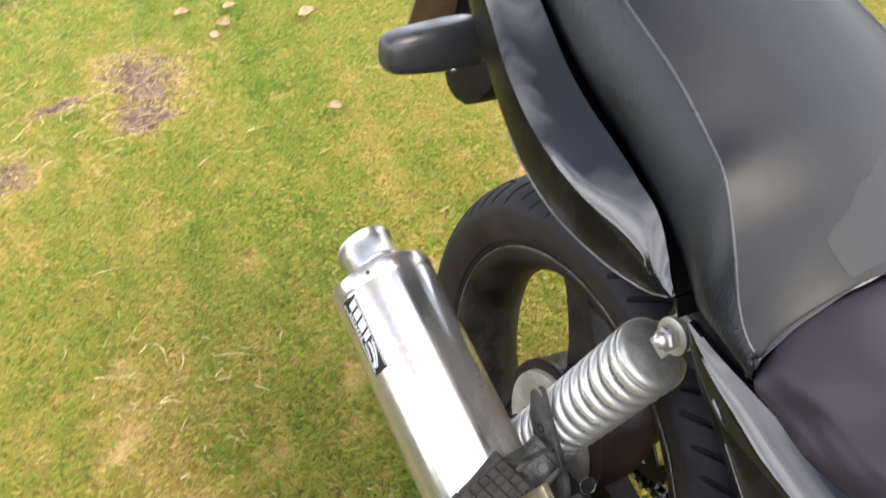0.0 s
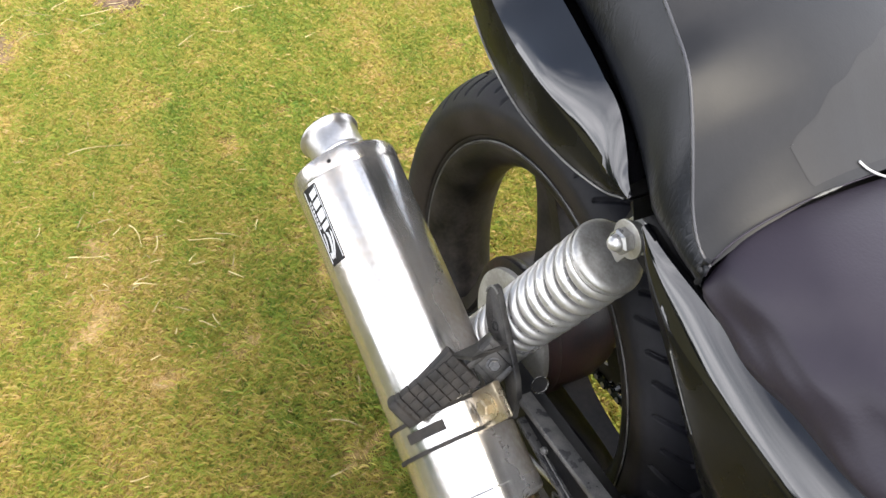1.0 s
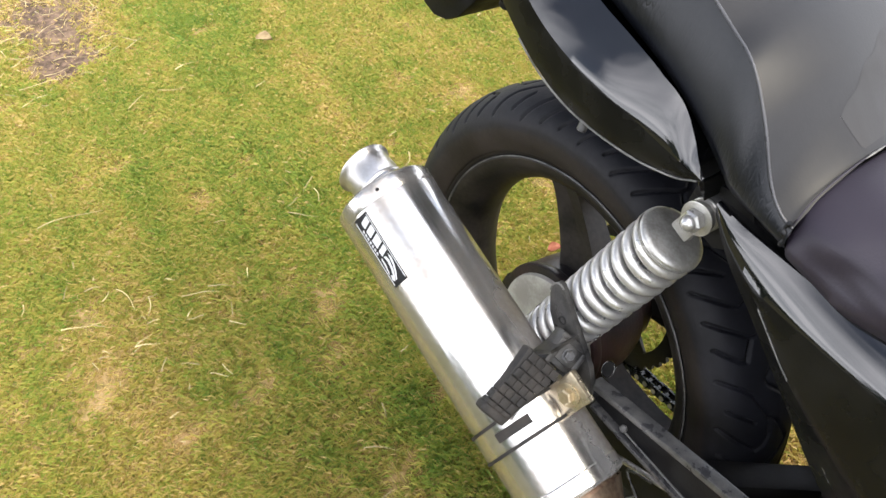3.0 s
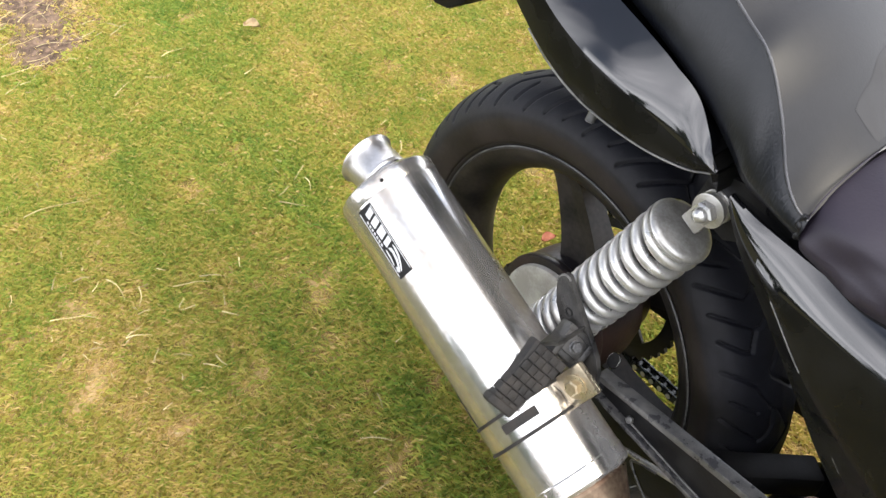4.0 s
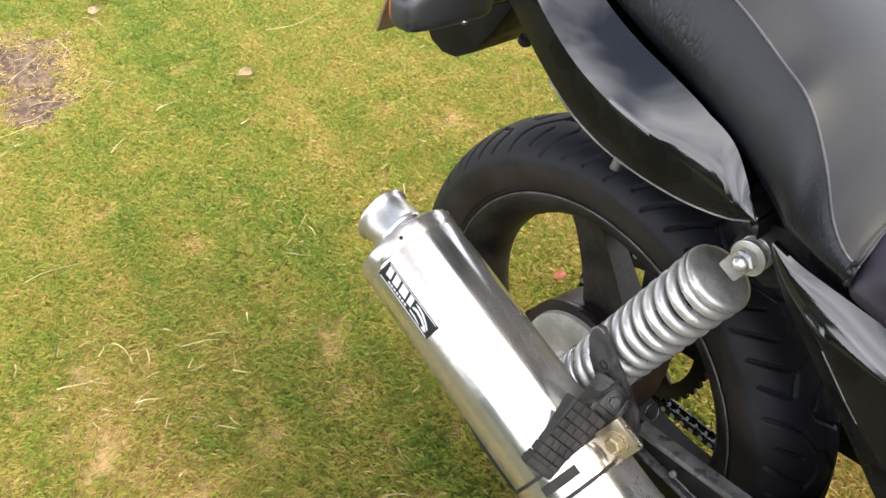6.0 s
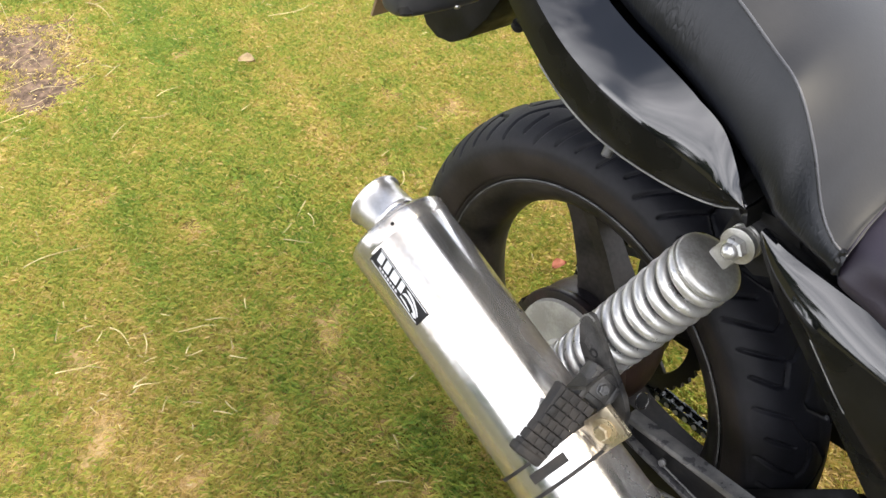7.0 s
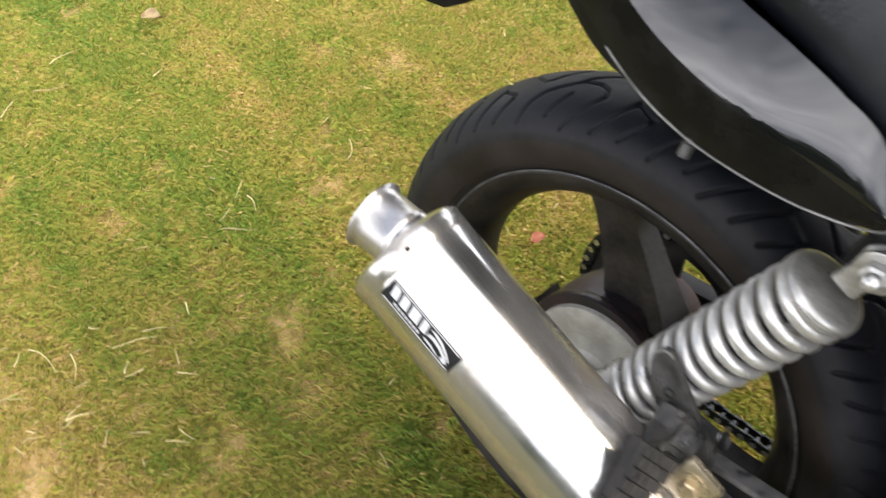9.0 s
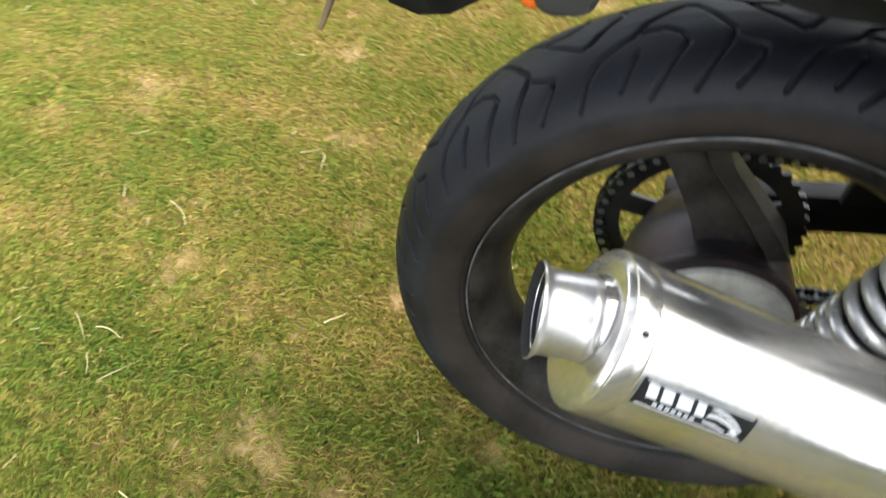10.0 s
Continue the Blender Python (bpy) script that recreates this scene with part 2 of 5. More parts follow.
def add_creases(m, stretch, depth):
    """Fine ragged creases over a skin, as relief on top of its grain."""
    n, l = m.node_tree.nodes, m.node_tree.links
    at, shift, cells, bend, ramp, where, mask, both, relief = (n.new("ShaderNode" + k) for k in ("TexCoord", "Mapping", "TexVoronoi", "TexNoise", "ValToRGB", "TexNoise", "ValToRGB", "Math", "Bump"))
    shift.inputs["Scale"].default_value = stretch
    bend.inputs["Scale"].default_value, bend.inputs["Detail"].default_value = 30, 4
    l.new(at.outputs["Object"], shift.inputs["Vector"])
    add = n.new("ShaderNodeVectorMath")
    add.operation = "MULTIPLY_ADD"
    add.inputs[1].default_value = (0.9, 0.9, 0.9)
    l.new(at.outputs["Object"], bend.inputs["Vector"])
    l.new(bend.outputs["Color"], add.inputs[0])
    l.new(shift.outputs[0], add.inputs[2])
    cells.feature = "DISTANCE_TO_EDGE"
    cells.inputs["Scale"].default_value = 1.0
    l.new(add.outputs[0], cells.inputs["Vector"])
    ramp.color_ramp.elements[0].position, ramp.color_ramp.elements[1].position = 0.0, 0.16
    l.new(cells.outputs["Distance"], ramp.inputs["Fac"])
    where.inputs["Scale"].default_value = 13
    l.new(at.outputs["Object"], where.inputs["Vector"])
    mask.color_ramp.elements[0].position, mask.color_ramp.elements[1].position = 0.46, 0.66
    l.new(where.outputs["Fac"], mask.inputs["Fac"])
    both.operation = "MULTIPLY"
    l.new(ramp.outputs["Color"], both.inputs[0])
    l.new(mask.outputs["Color"], both.inputs[1])
    relief.inputs["Strength"].default_value, relief.inputs["Distance"].default_value = depth, 0.0012
    l.new(both.outputs[0], relief.inputs["Height"])
    b = n["Principled BSDF"]
    l.new(b.inputs["Normal"].links[0].from_socket, relief.inputs["Normal"])
    l.new(relief.outputs["Normal"], b.inputs["Normal"])


add_creases(M_VINYL_SIDE, (230, 150, 48), 0.20)
M_VINYL_PURPLE = material("faded purplish black vinyl", (0.0155, 0.0120, 0.0195), 0.52, other=(0.021, 0.0165, 0.0250), scale=12, amount=0.7, bump=0.10, bump_scale=420, rough_vary=0.05, specular=0.40)
M_RUBBED = material("rubbed seat vinyl", (0.0110, 0.0108, 0.0122), 0.48, other=(0.015, 0.0147, 0.016), scale=30, amount=0.7, bump=0.03, bump_scale=480, rough_vary=0.06, specular=0.32)
M_STRAND = material("pale strand fibre", (0.62, 0.61, 0.60), 0.8, other=(0.45, 0.44, 0.43), scale=120)
# Pale worn and scraped edges, plus the highlight painted on the cowl's edge.
M_BEAD = material("pale wear and edge highlight", (0.20, 0.195, 0.18), 0.35, other=(0.06, 0.06, 0.055), scale=30, amount=0.6)
M_WORN = material("worn bare metal edge", (0.16, 0.155, 0.15), 0.35, other=(0.03, 0.03, 0.03), scale=35, amount=0.6)
M_PIPING = material("grey black piping", (0.05, 0.05, 0.055), 0.3, other=(0.035, 0.035, 0.04), scale=30)
M_PEG = material("worn peg rubber", (0.013, 0.012, 0.0115), 0.7, other=(0.034, 0.030, 0.027), scale=60, bump=0.3, bump_scale=500, specular=0.3)
M_BRACKET = material("black painted bracket", (0.015, 0.0148, 0.015), 0.40, other=(0.050, 0.047, 0.043), scale=45, amount=0.4, bump=0.15, bump_scale=250, specular=0.35)
M_BAR = material("scuffed grey bracket", (0.026, 0.026, 0.028), 0.33, other=(0.075, 0.072, 0.068), scale=70, amount=0.5, bump=0.12, bump_scale=350, specular=0.5)
M_BRASS = material("tarnished zinc bolt", (0.50, 0.42, 0.28), 0.38, 0.8, other=(0.33, 0.25, 0.15), scale=90)
M_EAR = material("tarnished steel strap ear", (0.50, 0.44, 0.33), 0.30, 0.85, other=(0.36, 0.29, 0.20), scale=40, amount=0.6, bump=0.05, bump_scale=300)
M_RUST = material("rusty bolt steel", (0.085, 0.048, 0.028), 0.6, 0.2, other=(0.04, 0.025, 0.018), scale=120)
M_PIPE = material("heat tinted exhaust pipe", (0.42, 0.32, 0.22), 0.36, 0.9, other=(0.12, 0.07, 0.05), scale=22, amount=0.7, bump=0.1, bump_scale=150)
M_CHAIN = material("oily chain steel", (0.05, 0.048, 0.046), 0.25, 0.6, other=(0.02, 0.028, 0.026), scale=60, object_random=0.3)
M_SPROCKET = material("greasy sprocket steel", (0.010, 0.0095, 0.0095), 0.45, 0.3, other=(0.028, 0.025, 0.022), scale=50, bump=0.1)
M_LIGHT_GREY = material("grey indicator rubber", (0.022, 0.022, 0.024), 0.34, other=(0.032, 0.032, 0.034), scale=30, bump=0.08, bump_scale=400)
M_ORANGE = material("orange indicator lens", (0.72, 0.16, 0.02), 0.2, other=(0.62, 0.11, 0.015), scale=50)
M_BADGE = material("black badge foil", (0.008, 0.008, 0.009), 0.5, other=(0.014, 0.014, 0.014), scale=60, specular=0.2)
M_BADGE_LIGHT = material("silver badge print", (0.50, 0.51, 0.52), 0.5, 0.1, other=(0.5, 0.5, 0.52), scale=120)
M_YELLOW = material("weathered brown plate back", (0.22, 0.15, 0.08), 0.5, other=(0.15, 0.10, 0.055), scale=30)


def ground_material():
    """Thatch and soil between the blades, with bare earth in one ragged patch."""
    m = bpy.data.materials.new("lawn soil and thatch")
    m.use_nodes = True
    n, l = m.node_tree.nodes, m.node_tree.links
    b = n["Principled BSDF"]
    at = n.new("ShaderNodeTexCoord")
    big, mid, tiny, clods = (n.new("ShaderNodeTexNoise") for _ in range(4))
    for t, s in ((big, 4.0), (mid, 26.0), (tiny, 160.0), (clods, 60.0)):
        t.inputs["Scale"].default_value, t.inputs["Detail"].default_value = s, 6
        l.new(at.outputs["Object"], t.inputs["Vector"])
    mix = n.new("ShaderNodeMath")
    mix.operation = "MULTIPLY_ADD"
    mix.inputs[1].default_value = 0.6
    l.new(tiny.outputs["Fac"], mix.inputs[0])
    l.new(mid.outputs["Fac"], mix.inputs[2])
    ramp = n.new("ShaderNodeValToRGB")
    e = ramp.color_ramp.elements
    e.new(0.5), e.new(0.5)
    for k, (p, c) in enumerate(((0.6, (0.15, 0.118, 0.036)), (0.75, (0.26, 0.185, 0.070)), (0.88, (0.35, 0.235, 0.105)), (1.0, (0.38, 0.265, 0.13)))):
        e[k].position, e[k].color = p, (*c, 1)
    l.new(mix.outputs[0], ramp.inputs["Fac"])
    earth = n.new("ShaderNodeValToRGB")
    e = earth.color_ramp.elements
    e[0].position, e[0].color, e[1].position, e[1].color = 0.36, (0.058, 0.038, 0.026, 1), 0.68, (0.23, 0.155, 0.105, 1)
    l.new(clods.outputs["Fac"], earth.inputs["Fac"])
    bare = n.new("ShaderNodeAttribute")
    bare.attribute_name = "bare"
    both = n.new("ShaderNodeMix")
    both.data_type = "RGBA"
    l.new(bare.outputs["Fac"], both.inputs["Factor"])
    l.new(ramp.outputs["Color"], both.inputs["A"])
    l.new(earth.outputs["Color"], both.inputs["B"])
    near, reach, turf = n.new("ShaderNodeAttribute"), n.new("ShaderNodeMix"), n.new("ShaderNodeValToRGB")
    near.attribute_name, reach.data_type = "near", "RGBA"
    e = turf.color_ramp.elements
    e[0].position, e[0].color, e[1].position, e[1].color = 0.35, (0.066, 0.064, 0.015, 1), 0.65, (0.098, 0.086, 0.023, 1)
    l.new(big.outputs["Fac"], turf.inputs["Fac"])
    l.new(near.outputs["Fac"], reach.inputs["Factor"])
    l.new(turf.outputs["Color"], reach.inputs["A"])
    l.new(both.outputs["Result"], reach.inputs["B"])
    l.new(reach.outputs["Result"], b.inputs["Base Color"])
    b.inputs["Roughness"].default_value, b.inputs["Specular IOR Level"].default_value = 0.9, 0.2
    relief = n.new("ShaderNodeBump")
    relief.inputs["Strength"].default_value, relief.inputs["Distance"].default_value = 0.8, 0.01
    l.new(clods.outputs["Fac"], relief.inputs["Height"])
    l.new(relief.outputs["Normal"], b.inputs["Normal"])
    return m


M_GROUND = ground_material()
M_HEDGE = material("dark hedge leaves", (0.022, 0.040, 0.010), 0.6, other=(0.05, 0.075, 0.022), scale=3, amount=0.6)


# ---------------------------------------------------------------- mesh helpers
def finish(me, mat, angle=38):
    me.materials.append(mat)
    me.polygons.foreach_set("use_smooth", np.ones(len(me.polygons), bool))
    me.set_sharp_from_angle(angle=radians(angle))
    me.update()
    return me


def from_lists(name, verts, faces, mat, angle=38):
    me = bpy.data.meshes.new(name)
    me.from_pydata([tuple(float(c) for c in v) for v in verts], [], faces)
    bm = bmesh.new()
    bm.from_mesh(me)
    bmesh.ops.recalc_face_normals(bm, faces=bm.faces[:])
    bm.to_mesh(me)
    bm.free()
    return finish(me, mat, angle)


def lower_rows(me, mat, count, lower):
    """Gives the faces of a lofted body whose place in the section is in the given set a second material."""
    me.materials.append(mat)
    for p in me.polygons:
        p.material_index = 1 if p.index % count in lower else 0
    return me


def curve_through(rows, steps):
    """A smooth run of rows of numbers through the given ones."""
    p = np.array(rows, float)
    p = np.vstack([2 * p[0] - p[1], p, 2 * p[-1] - p[-2]])
    out = []
    for i in range(1, len(p) - 2):
        a, b, c, d = p[i - 1], p[i], p[i + 1], p[i + 2]
        for t in np.arange(steps) / steps:
            out.append(0.5 * (2 * b + (c - a) * t + (2 * a - 5 * b + 4 * c - d) * t**2 + (3 * b - a - 3 * c + d) * t**3))
    return np.array(out + [p[-2]])


def loft(name, rings, mat, closed=True, caps=True, angle=38):
    rings = np.asarray(rings, float)
    k, n = rings.shape[:2]
    verts = rings.reshape(-1, 3)
    faces = []
    for i in range(k - 1):
        for j in range(n if closed else n - 1):
            a, b = i * n + j, i * n + (j + 1) % n
            faces.append((a, b, b + n, a + n))
    if caps and closed:
        faces += [tuple(range(n)), tuple(range((k - 1) * n, k * n))]
    return from_lists(name, verts, faces, mat, angle)


def frame_along(way):
    way = Vector(way).normalized()
    side = way.cross(Vector((0, 0, 1)) if abs(way.z) < 0.9 else Vector((1, 0, 0))).normalized()
    return np.array(way), np.array(side), np.array(side.cross(way))


def tube(name, points, radius, mat, sides=10, caps=True):
    """A round bar along a line of points; radius: one number or one for each point."""
    p = np.asarray(points, float)
    r = np.broadcast_to(np.asarray(radius, float), len(p))
    way = np.gradient(p, axis=0)
    way /= np.linalg.norm(way, axis=1)[:, None]
    _, side, up = frame_along(way[0])
    rings = []
    for i in range(len(p)):
        side = side - (side @ way[i]) * way[i]
        side /= np.linalg.norm(side)
        up = np.cross(way[i], side)
        a = np.linspace(0, 2 * np.pi, sides, endpoint=False)[:, None]
        rings.append(p[i] + r[i] * (np.cos(a) * side + np.sin(a) * up))
    return loft(name, rings, mat, True, caps, 50)


def turned(name, start, way, profile, mat, sides=48, angle=30):
    """A turned piece: profile rows of (distance along, radius) round the axis from start."""
    w, u, v = frame_along(way)
    a = np.linspace(0, 2 * np.pi, sides, endpoint=False)[:, None]
    rings = [np.asarray(start) + s * w + r * (np.cos(a) * u + np.sin(a) * v) for s, r in profile]
    return loft(name, rings, mat, True, True, angle)


def block(name, size, mat, m=None, bevel=0.003, taper=None, segments=2):
    """A box with rounded edges; taper: scale of its +y end in x and z."""
    bm = bmesh.new()
    bmesh.ops.create_cube(bm, size=1)
    for v in bm.verts:
        k = 1 if taper is None or v.co.y < 0 else taper
        v.co = Vector((v.co.x * size[0] * k, v.co.y * size[1], v.co.z * size[2] * k))
    bmesh.ops.bevel(bm, geom=bm.edges[:], offset=bevel, segments=segments, profile=0.6, affect="EDGES")
    if m is not None:
        bm.transform(m)
    me = bpy.data.meshes.new(name)
    bm.to_mesh(me)
    bm.free()
    return finish(me, mat, 30)


def outline_plate(name, corners, thick, mat, m=None, bevel=0.0012):
    """A plate of the given outline in its xy plane, thick along z, with its edges broken."""
    bm = bmesh.new()
    f = bm.faces.new([bm.verts.new((x, y, -thick / 2)) for x, y in corners])
    up = bmesh.ops.extrude_face_region(bm, geom=[f])["geom"]
    bmesh.ops.translate(bm, vec=(0, 0, thick), verts=[g for g in up if isinstance(g, bmesh.types.BMVert)])
    bmesh.ops.recalc_face_normals(bm, faces=bm.faces[:])
    if bevel:
        rim = [e for e in bm.edges if abs(e.verts[0].co.z - e.verts[1].co.z) < 1e-6]
        bmesh.ops.bevel(bm, geom=rim, offset=bevel, segments=2, profile=0.6, affect="EDGES")
    if m is not None:
        bm.transform(m)
    me = bpy.data.meshes.new(name)
    bm.to_mesh(me)
    bm.free()
    return finish(me, mat, 30)


def axes_pose(origin, x, y):
    """A pose whose x axis goes along x and whose y axis lies as near y as may be."""
    x = Vector(x).normalized()
    z = x.cross(Vector(y)).normalized()
    y = z.cross(x)
    return Matrix(((x.x, y.x, z.x, origin[0]), (x.y, y.y, z.y, origin[1]), (x.z, y.z, z.z, origin[2]), (0, 0, 0, 1)))


def bolt_mesh(name, at, way, head=0.007, length=0.006, mat=None, washer=0.0):
    """A hexagon head with a chamfer, on a washer where one is asked for."""
    w, u, v = frame_along(way)
    rings = []
    if washer:
        a = np.linspace(0, 2 * np.pi, 24, endpoint=False)[:, None]
        rings = [np.asarray(at) + s * w + r * (np.cos(a) * u + np.sin(a) * v) for s, r in ((0, washer), (0.0018, washer), (0.0020, washer * 0.94))]
    a = (np.floor(np.arange(24) / 4) * np.pi / 3)[:, None] + (np.arange(24) % 4 / 4 * np.pi / 3)[:, None]
    hexa = (np.cos(np.pi / 6) / np.cos((a % (np.pi / 3)) - np.pi / 6))
    for s, r in ((0.002, head), (0.002 + length * 0.8, head), (0.002 + length, head * 0.82)):
        rings.append(np.asarray(at) + s * w + r * hexa * (np.cos(a) * u + np.sin(a) * v))
    return loft(name, rings, mat or M_SILVER, True, True, 25)


# ---------------------------------------------------------------- ground
GROUND_Z = -0.030
WAVES = np.random.RandomState(5)
WAVE = [(WAVES.uniform(0, 2 * np.pi), WAVES.uniform(0, 2 * np.pi), f) for f in (3, 5, 8, 12, 17, 24, 33, 45)]


def patchy(x, y):
    """Uneven values about 0 to 1 over the lawn."""
    total = 0
    for a, ph, f in WAVE:
        bend = 0.6 * np.sin(0.7 * f * (x * np.sin(a) - y * np.cos(a)) + 2 * ph)
        total = total + np.sin(f * (x * np.cos(a) + y * np.sin(a)) + ph + bend) / f**0.35
    return np.clip(0.5 + 0.20 * total, 0, 1)


def bare_earth(x, y):
    """How bare the lawn is, round one ragged patch with a strip and a smaller patch beside it."""
    rag = 0.30 * (patchy(2.1 * x + 3, 2.1 * y) - 0.5) + 0.4 * (patchy(6 * x, 6 * y + 1) - 0.5)
    one = ((x + 1.95) / 0.29) ** 2 + ((y + 0.150) / 0.155) ** 2
    side = ((x + 1.72) / 0.12) ** 2 + ((y + 0.20) / 0.12) ** 2
    strip = ((x + 1.95) / 0.07) ** 2 + ((y + 0.42) / 0.14) ** 2
    two = ((x + 1.64) / 0.12) ** 2 + ((y + 0.62) / 0.10) ** 2
    near = np.minimum(np.minimum(one, side), np.minimum(strip * 2.4, two * 1.1))
    return np.clip(1.55 - 1.1 * np.sqrt(near) + 1.9 * rag, 0, 1)


# thin places where pale thatch shows: x, y, radius
THIN = [(-.63, -.60, .036), (-.56, -.56, .030), (-.76, -.61, .04), (-.60, -.19, .045), (-.51, -.11, .05), (-.56, -.39, .035), (-.42, -.31, .04), (-.25, -.19, .035), (-.61, -.51, .028),
        (-.70, .10, .05), (-.43, .22, .04), (-1.20, -.30, .06), (-.95, -.10, .05), (-.85, .45, .05), (-.52, .55, .05), (-1.0, .38, .05)]


def thin_turf(x, y):
    """One in the middle of the worn places, with ragged edges."""
    total = 0 * x
    r = np.random.RandomState(21)
    more = [(r.uniform(-1.9, 0.2), r.uniform(-0.75, 1.2), r.uniform(0.018, 0.042)) for _ in range(70)]
    for cx, cy, size in THIN + more:
        total = np.maximum(total, 1.25 - np.hypot(x - cx, (y - cy) * 0.8) / size)
    return np.clip(0.8 * total + 2.2 * (patchy(9 * x + 2, 9 * y) - 0.55), 0, 1) * (total > 0)


def lawn_reach(x, y):
    """One over the blades' stretch of lawn, falling off raggedly round it."""
    rim = np.minimum(np.minimum(x + 4.3, 1.7 - x), np.minimum(y + 2.0, 3.1 - y))
    return np.clip((rim + 0.5 * (patchy(x, y) - 0.5)) / 1.1, 0, 1)


def make_ground():
    ax = np.concatenate([-np.geomspace(600, 4.8, 20), np.linspace(-4.6, -3.2, 16), np.linspace(-3.1, 0.9, 160), np.linspace(1.0, 2.2, 14), np.geomspace(2.4, 600, 22)])
    ay = np.concatenate([-np.geomspace(600, 2.6, 22), np.linspace(-2.4, -1.3, 12), np.linspace(-1.2, 2.0, 130), np.linspace(2.1, 3.4, 14), np.geomspace(3.6, 600, 20)])
    x, y = np.meshgrid(ax, ay, indexing="ij")
    near = (np.hypot(x + 1, y) < 4)
    z = GROUND_Z + near * (0.006 * (patchy(0.8 * x, 0.8 * y) - 0.5) + 0.012 * bare_earth(x, y) * patchy(5 * x, 5 * y))
    nx, ny = x.shape
    k = np.arange(nx * ny).reshape(nx, ny)
    faces = np.stack([k[:-1, :-1], k[1:, :-1], k[1:, 1:], k[:-1, 1:]], -1).reshape(-1, 4).tolist()
    me = bpy.data.meshes.new("ground")
    me.from_pydata(np.stack([x, y, z], -1).reshape(-1, 3).tolist(), [], faces)
    at = me.attributes.new("bare", "FLOAT", "POINT")
    at.data.foreach_set("value", (bare_earth(x, y) * near).ravel())
    at = me.attributes.new("near", "FLOAT", "POINT")
    rim = np.minimum(np.minimum(x + 3.0, 0.75 - x), np.minimum(y + 1.0, 2.0 - y))
    at.data.foreach_set("value", np.clip((rim + 0.35 * (patchy(3 * x, 3 * y) - 0.6)) / 0.3, 0, 1).ravel())
    finish(me, M_GROUND, 80)
    return tagged(new("ground", me), "mown lawn soil with yellowed thatch and a bare earth patch", "lawn", kind="structure")


def blades(name, x, y, height, width, lean, turn, dry, mat, label, category):
    """Many grass blades as one mesh: each a tapered, lightly bent strip of two faces."""
    n = len(x)
    c, s = np.cos(turn), np.sin(turn)
    verts = np.empty((n, 4, 3), np.float32)
    for k, (h, out, w) in enumerate(((0.0, 0.0, 0.8), (0.0, 0.0, -0.8), (0.62, 0.50, -0.75), (1.0, 1.0, 0.35))):
        along, across = out * lean * height, w * width / 2
        verts[:, k, 0] = x + c * along - s * across
        verts[:, k, 1] = y + s * along + c * across
        verts[:, k, 2] = GROUND_Z - 0.002 + h * height * np.sqrt(np.maximum(1 - (out * lean) ** 2 * 0.70, 0.07))
    base = (np.arange(n) * 4)[:, None]
    me = bpy.data.meshes.new(name)
    me.vertices.add(n * 4)
    me.vertices.foreach_set("co", verts.ravel())
    loops = (base + np.array([0, 1, 2, 0, 2, 3])).ravel()
    me.loops.add(len(loops))
    me.loops.foreach_set("vertex_index", loops.astype(np.int32))
    me.polygons.add(n * 2)
    me.polygons.foreach_set("loop_start", np.arange(0, n * 6, 3, dtype=np.int32))
    me.update(calc_edges=True)
    at = me.attributes.new("dry_and_lift", "FLOAT", "POINT")
    at.data.foreach_set("value", np.repeat(dry, 4).astype(np.float32))
    me.materials.append(mat)
    me.polygons.foreach_set("use_smooth", np.ones(n * 2, bool))
    me.update()
    return tagged(new(name, me), label, category, kind="stuff")


def make_grass():
    r = np.random.RandomState(11)
    n = 2300000
    x, y = r.uniform(-3.0, 0.75, n), r.uniform(-1.0, 2.0, n)
    fringe = int(0.14 * n)
    x[:fringe], y[:fringe] = r.uniform(-4.3, 1.7, fringe), r.uniform(-2.0, 3.1, fringe)
    far = np.hypot(x + 0.3, y)
    keep = r.uniform(0, 1, n) < np.clip(1.45 - 0.42 * far, 0.20, 1) * np.clip(1.6 * lawn_reach(x, y), 0, 1)
    rim = np.minimum(np.minimum(x + 3.0, 0.75 - x), np.minimum(y + 1.0, 2.0 - y))
    keep &= (r.uniform(0, 1, n) < np.clip((rim + 0.5 * (patchy(2 * x, 2 * y) - 0.35)) / 0.3, 0.12, 1))
    keep &= r.uniform(0, 1, n) > 0.96 * bare_earth(x, y)
    keep &= r.uniform(0, 1, n) > 0.60 * thin_turf(x, y)
    keep &= r.uniform(0, 1, n) < 0.40 + 0.9 * (1 - patchy(7 * x, 7 * y + 5))
    x, y = x[keep], y[keep]
    n = len(x)
    thin = thin_turf(x, y)
    patch = 0.20 * patchy(x, y) + 0.26 * patchy(2.7 * x + 2, 2.7 * y) + 0.32 * patchy(7 * x, 7 * y + 5) + 0.24 * patchy(15 * x + 1, 15 * y)
    # The x term pales blades near the motorcycle to offset its shadow.
    dry = np.clip(0.435 + 0.07 * (x + 1.3) + 1.0 * (patch - 0.5) + r.normal(0, 0.16, n) + 0.3 * bare_earth(x, y) + 0.10 * thin, 0, 1)
    dry = np.where(r.uniform(0, 1, n) < 0.045, r.uniform(0.70, 1.0, n), dry)
    height = r.uniform(0.009, 0.024, n) * (1.08 - 0.4 * patch) * (1 - 0.45 * thin)
    far = np.hypot(x + 0.3, y)
    width = r.uniform(0.0006, 0.0012, n) * (1 + 0.30 * np.clip(far - 0.8, 0, 2.5))
    lean = np.clip(r.normal(0.95, 0.36, n), 0.05, 1.38)
    turn = r.uniform(0, 2 * np.pi, n)
    blades("grass", x, y, height, width, lean, turn, dry, M_GRASS, "short mown lawn grass, green with yellowed dry patches", "grass")


